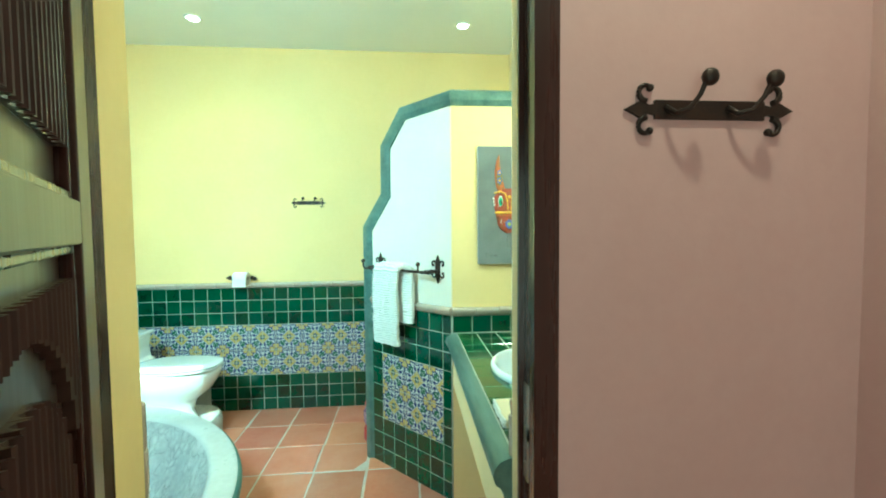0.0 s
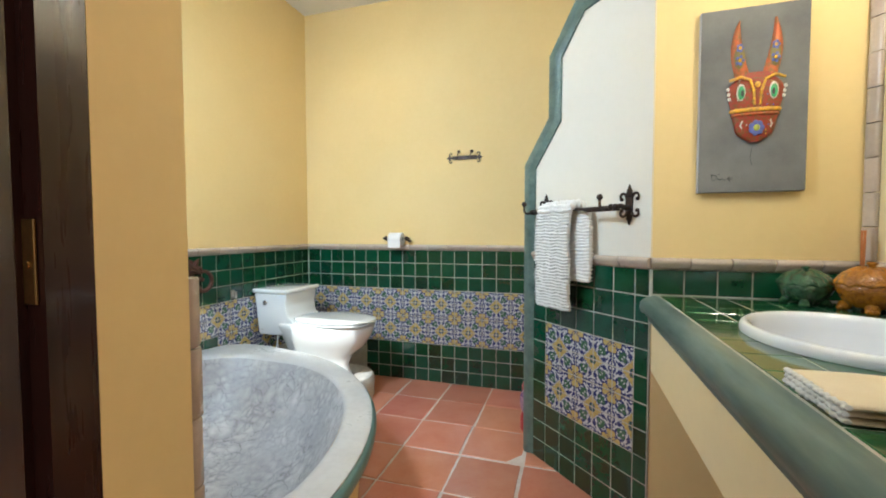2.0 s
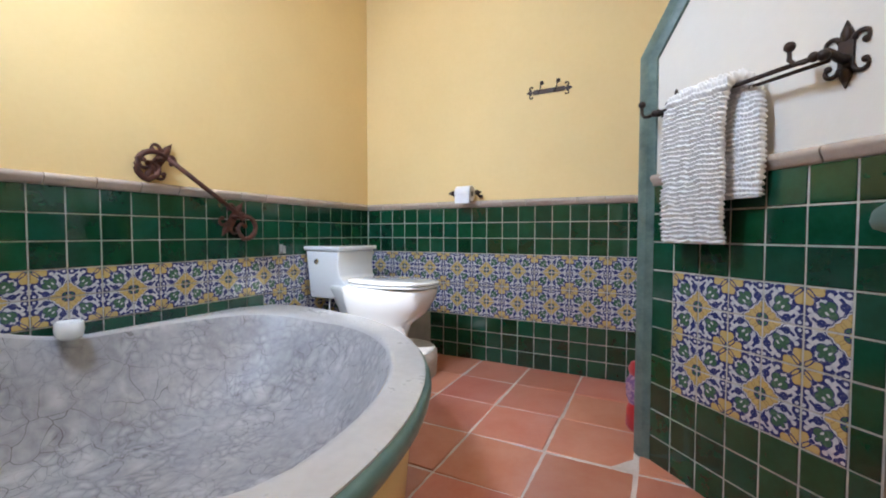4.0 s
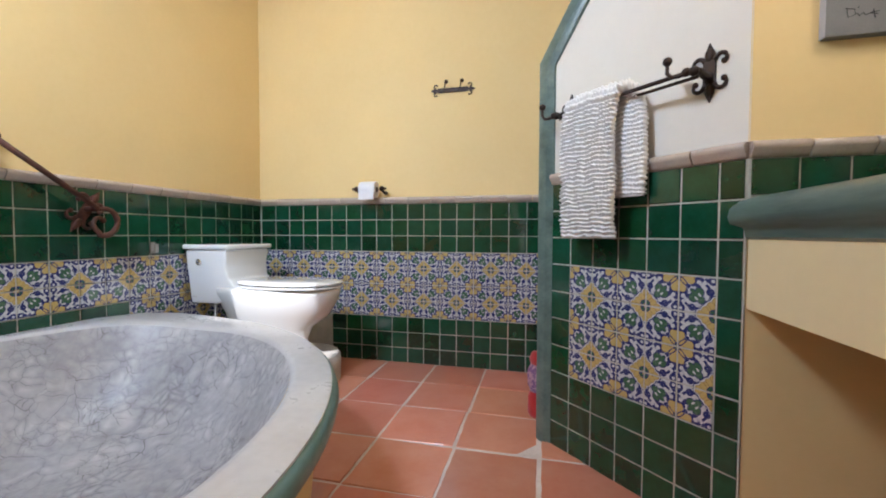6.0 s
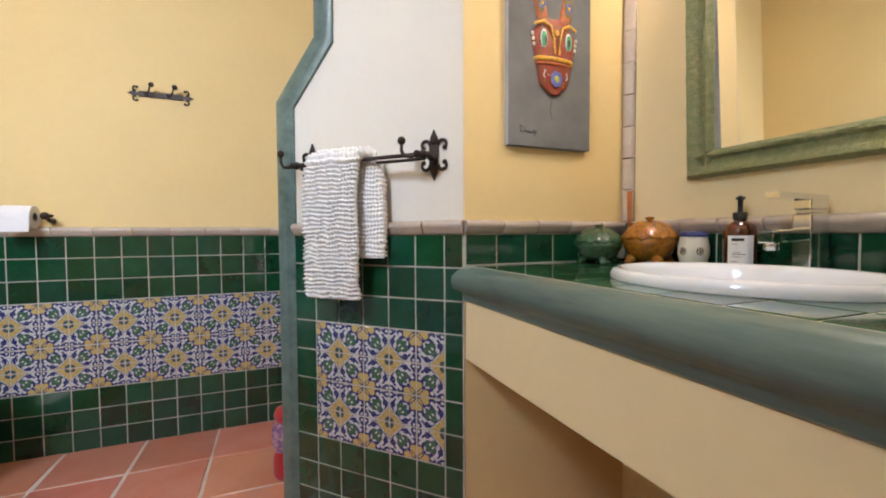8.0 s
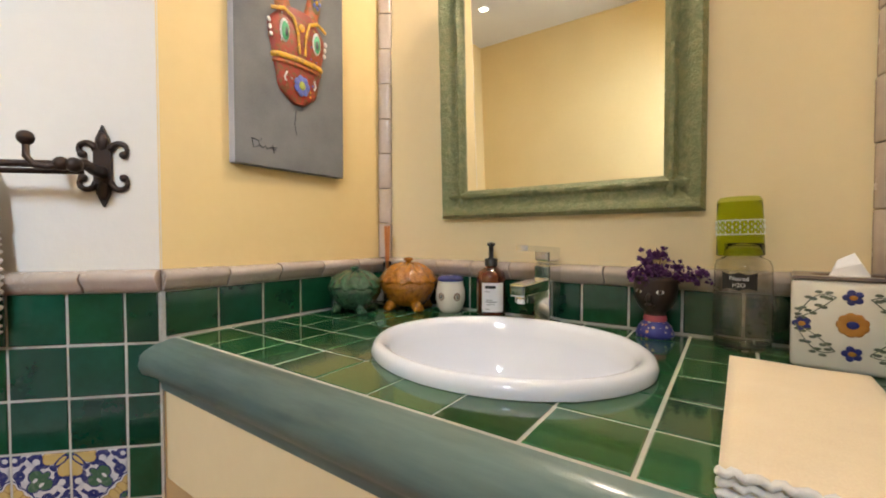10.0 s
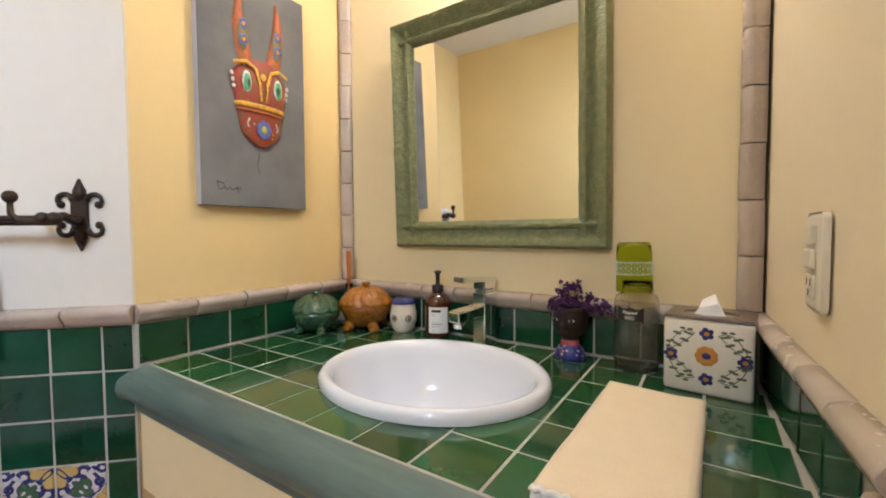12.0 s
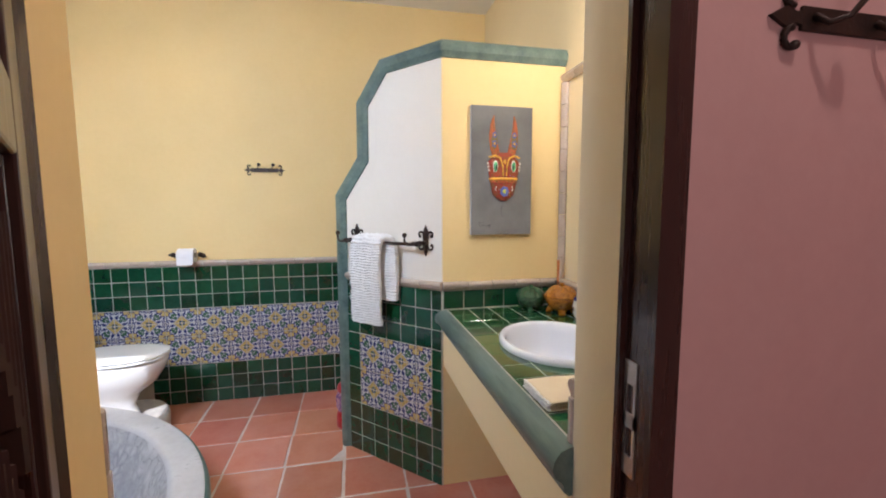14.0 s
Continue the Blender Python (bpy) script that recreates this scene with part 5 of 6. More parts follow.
# ---- mirror, picture, sconce ----
def wall_mirror():
    y0, y1, z0, z1 = 1.261, 1.888, 1.173, 1.832
    LEAN = 0.035                                       # it hangs a little forward at the top
    m = thing("mirror", (EAST, (y0 + y1) / 2, z0), "square wall mirror in a distressed green and gold frame", "mirror")
    off = Matrix.Translation((-EAST, -(y0 + y1) / 2, -z0))
    FR = surface("distressed_green_gilt", (0.155, 0.180, 0.080), (0.29, 0.27, 0.14), rough=0.42, metal=0.2, scale=62, fine=230, bump=1.0, depth=0.005, lo=0.42, hi=0.72, fine_mix=0.42, spread=0.15)
    prof = [(0.0, 0.0), (0.0, 0.020), (0.008, 0.032), (0.022, 0.030), (0.034, 0.018), (0.048, 0.015), (0.055, 0.025), (0.062, 0.025), (0.069, 0.016), (0.074, 0.011), (0.074, 0.0)]
    corners = [(y0, z0), (y1, z0), (y1, z1), (y0, z1)]
    for k in range(4):
        a, c = Vector(corners[k]), Vector(corners[(k + 1) % 4])
        d = (c - a).normalized()
        inw = Vector((-d.y, d.x))
        b = bmesh.new()
        n = 30
        rows = []
        for i in range(n + 1):
            f = i / n
            row = []
            for w, o in prof:
                p = a.lerp(c, f) + inw * w
                if i == 0:
                    p = p + d * w
                if i == n:
                    p = p - d * w
                lump = 0.003 * noise.noise((p.x * 40, p.y * 40, w * 60)) * (1 if o > 0.003 else 0)
                row.append(b.verts.new((EAST - 0.0015 - o - lump, p.x, p.y)))
            rows.append(row)
        for r0, r1 in zip(rows, rows[1:]):
            for q in range(len(prof) - 1):
                b.faces.new((r0[q], r0[q + 1], r1[q + 1], r1[q])).smooth = True
            b.faces.new((r0[0], r1[0], r1[-1], r0[-1]))
        b.faces.new(rows[0])
        b.faces.new(rows[-1])
        for v in b.verts:
            v.co.x -= (v.co.z - z0) * LEAN
        b.transform(off)
        soften(part("frame_side", b, FR, m), 50)
    b = bmesh.new()
    vs = box(b, (EAST - 0.009, y0 + 0.06, z0 + 0.06), (EAST - 0.005, y1 - 0.06, z1 - 0.06))
    for v in vs:
        v.co.x -= (v.co.z - z0) * LEAN
    b.transform(off)
    part("glass", b, MIRROR, m, "clear mirror glass")


wall_mirror()


def picture():
    """A grey canvas with a painted donkey mask in relief."""
    x0, x1, z0, z1 = 0.403, 0.712, 1.287, 1.903
    p = thing("picture", ((x0 + x1) / 2, 2.1408, z0), "grey canvas with a colourful donkey mask in low relief", "picture")
    w, h = (x1 - x0), z1 - z0
    b = bmesh.new()
    GREY = surface("grey_canvas", (0.20, 0.20, 0.195), (0.115, 0.115, 0.115), rough=0.8, scale=4.5, fine=300, bump=0.3, depth=0.001, lo=0.38, hi=0.66, fine_mix=0.15)
    rounded_box(b, (-w / 2, -0.024, 0), (w / 2, 0.0, h), 0.0015, 1)
    part("canvas", b, GREY, p)
    b = bmesh.new()
    box(b, (-w / 2 - 0.0012, -0.0225, 0.001), (-w / 2 - 0.0001, -0.001, h - 0.001))
    part("canvas_edge", b, surface("primed_canvas", (0.42, 0.41, 0.43), rough=0.8, bump=0.2), p, "white primed canvas edge")

    def paint(name, c):
        return surface(name, c, tuple(min(1, v * 0.55 + 0.05) for v in c), rough=0.45, scale=110, fine=300, bump=0.4, depth=0.0012, coat=0.1, lo=0.42, hi=0.58)
    RED, ORANGE, GOLD, GREENP = surface("mask_red", (0.30, 0.035, 0.018), (0.17, 0.085, 0.025), rough=0.45, scale=85, fine=260, bump=0.5, depth=0.0015, lo=0.46, hi=0.60), surface("mask_orange", (0.46, 0.10, 0.025), (0.22, 0.11, 0.03), rough=0.45, scale=85, fine=260, bump=0.5, depth=0.0015, lo=0.46, hi=0.60), paint("mask_yellow", (0.80, 0.42, 0.02)), paint("mask_green", (0.05, 0.42, 0.16))
    BLUE, DARK, WHITE = paint("mask_blue", (0.10, 0.13, 0.45)), paint("mask_black", (0.02, 0.02, 0.02)), paint("mask_white", (0.75, 0.72, 0.66))
    OLIVE = paint("mask_olive", (0.20, 0.15, 0.03))
    cx, cz = 0.008, 0.0
    mask = tagged(new("mask"), "red and yellow carved donkey mask")
    mask.parent = p
    mask.matrix_basis = Matrix.Translation((0, -0.0132, 0)) @ Matrix.Diagonal((0.87, 0.45, 1.0, 1.0))

    def m_part(name, bm_, mat_):
        ob = part(name, bm_, mat_, mask)
        return soften(ob, 45)

    def sculpt(width_at, zs, depth):
        b_ = bmesh.new()
        rows = []
        for z in zs:
            hw = width_at(z)
            rows.append([b_.verts.new((cx + hw * math.cos(math.pi * k / 12), -0.024 - depth(z) * math.sin(math.pi * k / 12) ** 0.8 + 0.0005, z)) for k in range(13)])
        for r0, r1 in zip(rows, rows[1:]):
            for k in range(12):
                b_.faces.new((r0[k], r0[k + 1], r1[k + 1], r1[k])).smooth = True
        b_.faces.new(rows[0])
        b_.faces.new(rows[-1])
        return b_

    def width(z):
        t = (z - 0.165) / 0.23
        return 0.062 * (0.30 + 0.70 * min(1, t * 8)) if t < 0.12 else 0.062 + 0.032 * min(1, (t - 0.12) / 0.6) - 0.045 * max(0, t - 0.80) / 0.20
    zs = [0.165 + 0.23 * k / 18 for k in range(19)]
    m_part("head", sculpt(width, zs, lambda z: 0.030 + 0.012 * math.sin((z - 0.165) / 0.23 * 3.0)), RED)
    for sx in (1, -1):
        b = bmesh.new()
        rows = []
        for k in range(15):
            f = k / 14
            x = cx + sx * (0.044 + 0.022 * math.sin(f * 2.4))
            z = 0.385 + 0.185 * f
            hw = 0.027 * (1 - f) ** 0.75 * (0.85 + 0.3 * math.sin(f * 2.6)) + 0.002
            rows.append([b.verts.new((x + hw * math.cos(math.pi * q / 8), -0.0235 - 0.022 * math.sin(math.pi * q / 8), z)) for q in range(9)])
        for r0, r1 in zip(rows, rows[1:]):
            for q in range(8):
                b.faces.new((r0[q], r0[q + 1], r1[q + 1], r1[q])).smooth = True
        b.faces.new(rows[0])
        m_part("ear", b, ORANGE)
        b = bmesh.new()
        ball(b, (cx + sx * 0.058, -0.045, 0.450), 0.017, 12, (1.05, 0.35, 2.4))
        m_part("ear_lining", b, OLIVE)
        # brow and eye
        b = bmesh.new()
        tube(b, [(cx + sx * 0.090, -0.050, 0.372), (cx + sx * 0.055, -0.066, 0.380), (cx + sx * 0.026, -0.068, 0.368), (cx + sx * 0.012, -0.070, 0.33), (cx + sx * 0.010, -0.069, 0.285)], 0.0050, 8)
        m_part("brow_band", b, GOLD)
        b = bmesh.new()
        ball(b, (cx + sx * 0.053, -0.060, 0.330), 0.019, 14, (0.80, 0.45, 1.5))
        m_part("eye_rim", b, WHITE)
        b = bmesh.new()
        ball(b, (cx + sx * 0.053, -0.065, 0.328), 0.0155, 14, (0.74, 0.5, 1.45))
        m_part("eye", b, GREENP)
        b = bmesh.new()
        ball(b, (cx + sx * 0.051, -0.070, 0.326), 0.0065, 10, (0.9, 0.6, 1.9))
        m_part("pupil", b, DARK)
        for q in range(3):
            b = bmesh.new()
            ball(b, (cx + sx * (0.088 + 0.003 * q), -0.040, 0.312 + 0.016 * q), 0.0065, 8)
            m_part("cheek_bead", b, WHITE)
        for z, r in ((0.437, 0.013), (0.478, 0.010)):
            for q in range(5):
                b = bmesh.new()
                a = 2 * math.pi * q / 5
                ball(b, (cx + sx * 0.058 + r * math.cos(a) * 0.8, -0.052, z + r * math.sin(a)), 0.0055, 8, (1, 0.5, 1))
                m_part("ear_petal", b, BLUE)
            b = bmesh.new()
            ball(b, (cx + sx * 0.058, -0.054, z), 0.0055, 8)
            m_part("ear_bead", b, GOLD)
    for z0_, z1_, mt in ((0.264, 0.277, GOLD), (0.252, 0.260, ORANGE)):
        b = bmesh.new()
        tube(b, [(cx + width(z0_) * 1.01 * math.cos(math.pi * k / 14), -0.024 - 0.046 * math.sin(math.pi * k / 14) ** 0.8, (z0_ + z1_) / 2) for k in range(15)], (z1_ - z0_) / 2, 8)
        m_part("nose_band", b, mt)
    dots = random.Random(11)
    for k in range(16):
        sx, z = (1 if k % 2 else -1), 0.185 + 0.19 * dots.random()
        f = dots.uniform(0.35, 0.8)
        b = bmesh.new()
        ball(b, (cx + sx * width(z) * f, -0.024 - (0.030 + 0.012 * math.sin((z - 0.165) / 0.23 * 3.0)) * math.sqrt(1 - f * f) ** 0.8, z), 0.0026, 6)
        m_part("painted_dot", b, (WHITE, GOLD, OLIVE, BLUE)[k % 4])
    b = bmesh.new()
    ball(b, (cx, -0.066, 0.352), 0.010, 10, (1, 0.5, 1))
    m_part("forehead_bead", b, GOLD)
    for q in range(7):
        b = bmesh.new()
        a = 2 * math.pi * q / 7
        ball(b, (cx + 0.0165 * math.cos(a), -0.064, 0.210 + 0.0165 * math.sin(a)), 0.0105, 10, (1, 0.4, 1))
        m_part("muzzle_petal", b, BLUE)
    b = bmesh.new()
    ball(b, (cx, -0.067, 0.210), 0.011, 10, (1, 0.5, 1))
    m_part("muzzle_bead", b, paint("mask_lime", (0.45, 0.50, 0.08)))
    for sx in (1, -1):
        b = bmesh.new()
        tube(b, [(cx + sx * 0.045, -0.056, 0.235), (cx + sx * 0.052, -0.053, 0.22), (cx + sx * 0.046, -0.054, 0.212)], 0.003, 6)
        m_part("nostril_curl", b, WHITE)
    # signature strokes and the thin drip below the mask
    INK = surface("ink", (0.035, 0.035, 0.035), rough=0.7, bump=0)
    sign = [[(-0.115, 0.060), (-0.112, 0.040), (-0.098, 0.046), (-0.100, 0.058), (-0.117, 0.061)], [(-0.094, 0.060), (-0.092, 0.063)],
            [(-0.096, 0.049), (-0.090, 0.042), (-0.083, 0.049), (-0.078, 0.042), (-0.070, 0.046), (-0.055, 0.043)], [(-0.064, 0.054), (-0.060, 0.034)], [(-0.068, 0.047), (-0.052, 0.049)]]
    for line in sign:
        b = bmesh.new()
        tube(b, [(x, -0.0243, z) for x, z in line], 0.0011, 5)
        part("signature_stroke", b, INK, p)
    b = bmesh.new()
    tube(b, [(0.002, -0.0243, 0.150), (-0.003, -0.0243, 0.115), (0.003, -0.0243, 0.090)], 0.0008, 5)
    part("painted_thread", b, INK, p)


picture()


def sconce():
    s = thing("wall_lamp", (EAST, 1.56, 2.16), "lit white glass wall lamp above the mirror", "lamp")
    b = bmesh.new()
    rounded_box(b, (-0.022, -0.05, -0.02), (0.0, 0.05, 0.10), 0.006)
    tube(b, [(-0.02, 0, 0.05), (-0.07, 0, 0.075), (-0.115, 0, 0.05)], 0.008, 8)
    part("bracket", b, IRON, s)
    b = bmesh.new()
    lathe(b, [(0.020, 0.045), (0.040, 0.035), (0.066, 0.0), (0.085, -0.055), (0.083, -0.057), (0.062, -0.002), (0.037, 0.030), (0.018, 0.040)], 32, centre=(-0.115, 0))
    shade = part("shade", b, SHADE, s, "glowing frosted glass shade")
    shade.visible_shadow = False


sconce()


def recessed_light(place):
    r = thing("recessed_light", place, "round white recessed ceiling light, switched on (two of five added for fill)", "ceiling light", "ceiling lights")
    b = bmesh.new()
    lathe(b, [(0.058, 0.0), (0.056, -0.006), (0.045, -0.008), (0.040, -0.002), (0.038, 0.0)], 28)
    part("trim_ring", b, CEILING, r)
    b = bmesh.new()
    lathe(b, [(0.036, -0.001), (0.030, -0.005), (0.0, -0.007)], 24)
    bulb = part("bulb", b, BULB, r, "glowing bulb")
    bulb.visible_shadow = False
    return r


# the two added fill spots get fittings as well
for sx, sy in SPOTS:
    recessed_light((sx, sy, CEIL - 0.0005))
recessed_light((0.46, 0.30, 2.6595))


def switch_plate():
    s = thing("light_switch", (0, 0, 0), "ivory plastic double light switch and socket plate", "switch")
    s.matrix_basis = m_s @ pose(0.372, 0.0008, 1.178)
    b = bmesh.new()
    rounded_box(b, (-0.032, 0, -0.058), (0.032, 0.011, 0.058), 0.009, 4)
    soften(part("plate", b, PLASTIC, s), 40)
    for z in (0.032, 0.004):
        b = bmesh.new()
        rounded_box(b, (-0.017, 0.010, z - 0.012), (0.017, 0.0165, z + 0.012), 0.003)
        part("rocker", b, PLASTIC, s)
    b = bmesh.new()
    rounded_box(b, (-0.017, 0.010, -0.042), (0.017, 0.0135, -0.014), 0.002)
    outlet = part("outlet", b, PLASTIC, s)
    b = bmesh.new()
    for z, x in ((-0.023, -0.007), (-0.023, 0.007), (-0.035, 0.0)):
        box(b, (x - 0.002, 0.013, z - 0.004), (x + 0.002, 0.0138, z + 0.004))
    part("socket_slots", b, BLACK, outlet)


switch_plate()


# ---- things on the counter ----
def tureen(place, r, h, colour, other, label, turn):
    """A lidded glazed pot shaped like a tortoise, with little feet and a pleated lid."""
    glaze = surface("pot_glaze", colour, other, rough=0.14, scale=75, fine=160, bump=0.9, depth=0.006, coat=0.6, spread=0.05)
    t = thing("lidded_pot", place, label, "pot", turn=turn)
    b = bmesh.new()
    lathe(b, [(0, 0.10 * h), (r * 0.55, 0.10 * h), (r * 0.78, 0.24 * h), (r * 0.93, 0.42 * h), (r * 0.96, 0.54 * h), (0, 0.54 * h)], 44,
          lambda a, i: 1 + 0.055 * abs(math.sin(8 * a + i * 0.9)) - 0.03)
    part("body", b, glaze, t)
    b = bmesh.new()
    lathe(b, [(r * 0.93, 0.52 * h), (r * 1.0, 0.545 * h), (r * 1.0, 0.575 * h), (r * 0.94, 0.62 * h), (r * 0.86, 0.69 * h), (r * 0.74, 0.75 * h), (r * 0.60, 0.805 * h), (r * 0.45, 0.845 * h), (r * 0.28, 0.872 * h), (0, 0.885 * h)], 110,
          lambda a, i: 1 + (0.045 if i < 3 else 0.055) * abs(math.sin(9 * a + 0.5 * i)) - 0.03)
    for v in b.verts:                                   # ruffled brim
        rad = math.hypot(v.co.x, v.co.y)
        if rad > r * 0.88:
            v.co.z += 0.0045 * math.sin(11 * math.atan2(v.co.y, v.co.x)) * (rad / r - 0.88) / 0.14
        elif rad > r * 0.2:                             # pressed leaves
            v.co.z += 0.0050 * abs(math.sin(5.5 * math.atan2(v.co.y, v.co.x) + 14 * rad)) * min(1.0, (0.95 - rad / r) * 4)
    part("lid", b, glaze, t)
    b = bmesh.new()
    lathe(b, [(r * 0.10, 0.86 * h), (r * 0.09, 0.92 * h), (r * 0.17, 0.945 * h), (r * 0.15, 0.985 * h), (0, 1.0 * h)], 18)
    part("knob", b, glaze, t)
    for k in range(4):
        a = math.pi / 4 + k * math.pi / 2
        b = bmesh.new()
        ball(b, (r * 0.66 * math.cos(a), r * 0.66 * math.sin(a), 0.105 * h), 0.105 * h, 12, (1.1, 1.1, 1))
        for q in (-1, 0, 1):
            ball(b, (r * 0.80 * math.cos(a + q * 0.13), r * 0.80 * math.sin(a + q * 0.13), 0.055 * h), 0.052 * h, 8)
        part("foot", b, glaze, t)


tureen((0.690, 2.050, CT), 0.073, 0.124, (0.030, 0.105, 0.045), (0.012, 0.045, 0.020), "green glazed lidded pot with pleated lid and feet", 20)
tureen((0.803, 1.956, CT), 0.081, 0.146, (0.45, 0.165, 0.008), (0.22, 0.070, 0.004), "amber yellow glazed lidded pot with scalloped lid", 20)


def diffuser():
    d = thing("reed_diffuser", (0.845, 2.075, CT), "clear glass reed diffuser with orange reeds", "diffuser")
    b = bmesh.new()
    lathe(b, [(0, 0.001), (0.034, 0.001), (0.036, 0.010), (0.034, 0.06), (0.022, 0.085), (0.012, 0.098), (0.012, 0.125), (0.014, 0.128), (0.0105, 0.128), (0.010, 0.098), (0.020, 0.082), (0.031, 0.058), (0.033, 0.01), (0, 0.004)], 24)
    part("bottle", b, CLEAR, d)
    REED = surface("orange_reed", (0.50, 0.17, 0.04), (0.36, 0.11, 0.03), rough=0.7, scale=60, fine=200, bump=0.1)
    for k in range(6):
        b = bmesh.new()
        a = k * 1.05
        tube(b, [(0.006 * math.cos(a), 0.006 * math.sin(a), 0.02), (0.004 * math.cos(a + 3), 0.004 * math.sin(a + 3), 0.125), (0.010 * math.cos(a + 2), 0.016 * math.sin(a + 3), 0.235)], 0.0022, 6)
        part("reed", b, REED, d)
    b = bmesh.new()
    rounded_box(b, (-0.0385, -0.018, 0.012), (-0.0345, 0.018, 0.06), 0.001, 1)
    part("paper_label", b, PAPER, d, "white paper label")


diffuser()


def brush_jar():
    j = thing("toothbrush_jar", (0.838, 1.838, CT), "white ceramic jar with brown flowers and blue lid", "jar")
    WHITE = surface("cream_glaze", (0.76, 0.72, 0.62), (0.70, 0.66, 0.56), rough=0.12, scale=20, fine=90, bump=0.05, coat=0.6, spread=0.03)
    BLUEL = surface("blue_glaze", (0.035, 0.045, 0.20), (0.02, 0.028, 0.12), rough=0.12, scale=30, fine=100, bump=0.1, coat=0.6, spread=0.03)
    BROWN = surface("brown_glaze", (0.20, 0.075, 0.025), (0.12, 0.045, 0.015), rough=0.2, scale=40, fine=100, bump=0.1, coat=0.4)
    b = bmesh.new()
    lathe(b, [(0, 0.0), (0.027, 0.0), (0.034, 0.012), (0.040, 0.035), (0.0395, 0.058), (0.035, 0.078), (0.035, 0.084)], 36)
    part("body", b, WHITE, j)
    b = bmesh.new()
    lathe(b, [(0.036, 0.084), (0.037, 0.090), (0.033, 0.097), (0.012, 0.102), (0, 0.102)], 36)
    lid = part("lid", b, BLUEL, j, "dark blue lid with holes")
    b = bmesh.new()
    for k in range(5):
        a = 2 * math.pi * k / 5
        lathe(b, [(0.0065, 0.0992), (0.0, 0.1012)], 10, centre=(0.021 * math.cos(a), 0.021 * math.sin(a)))
    part("holes", b, BLACK, lid)
    for a0 in (176, 240):
        a = radians(a0)
        b = bmesh.new()
        for q in range(8):
            e = 2 * math.pi * q / 8
            aa = a + 0.20 * math.cos(e)
            ball(b, (0.0392 * math.cos(aa), 0.0392 * math.sin(aa), 0.044 + 0.008 * math.sin(e)), 0.0042, 8, (0.5, 0.5, 1))
        flower = part("painted_flower", b, BROWN, j)
        b = bmesh.new()
        ball(b, (0.0398 * math.cos(a), 0.0398 * math.sin(a), 0.044), 0.0046, 8, (0.5, 0.8, 1))
        part("flower_eye", b, BLACK, flower)


brush_jar()


def soap_pump():
    s = thing("soap_dispenser", (0.845, 1.718, CT), "amber bottle soap dispenser with black pump and white label", "soap dispenser")
    b = bmesh.new()
    lathe(b, [(0, 0.001), (0.033, 0.001), (0.0365, 0.005), (0.037, 0.010), (0.037, 0.098), (0.033, 0.112), (0.020, 0.122), (0.014, 0.126), (0.014, 0.132), (0, 0.132)], 36)
    part("bottle", b, AMBER, s)
    b = bmesh.new()
    lathe(b, [(0.0165, 0.128), (0.0165, 0.145), (0.014, 0.147), (0.006, 0.148), (0.006, 0.178), (0.010, 0.180), (0.010, 0.186), (0, 0.187)], 20)
    tube(b, [(0, 0, 0.183), (-0.017, -0.010, 0.184), (-0.029, -0.017, 0.179)], [0.0065, 0.005, 0.004], 8)
    part("pump", b, BLACK, s, "black plastic pump")
    b = bmesh.new()
    rows = []
    for z in (0.016, 0.088):
        rows.append([b.verts.new((0.0376 * math.cos(a), 0.0376 * math.sin(a), z)) for a in [radians(172 + 4.2 * k) for k in range(22)]])
    for k in range(21):
        b.faces.new((rows[0][k], rows[0][k + 1], rows[1][k + 1], rows[1][k])).smooth = True
    label = part("paper_label", b, PAPER, s, "white paper label")
    for z, a0, a1, hgt in ((0.074, 186, 226, 0.007), (0.066, 186, 205, 0.0012), (0.045, 190, 215, 0.0012), (0.040, 188, 232, 0.0016), (0.034, 190, 222, 0.0012), (0.022, 186, 204, 0.0012)):
        b = bmesh.new()
        rows = []
        for zz in (z, z + hgt):
            rows.append([b.verts.new((0.0379 * math.cos(radians(a0 + (a1 - a0) * k / 8)), 0.0379 * math.sin(radians(a0 + (a1 - a0) * k / 8)), zz)) for k in range(9)])
        for k in range(8):
            b.faces.new((rows[0][k], rows[0][k + 1], rows[1][k + 1], rows[1][k]))
        part("print_line", b, BLACK, label)


soap_pump()


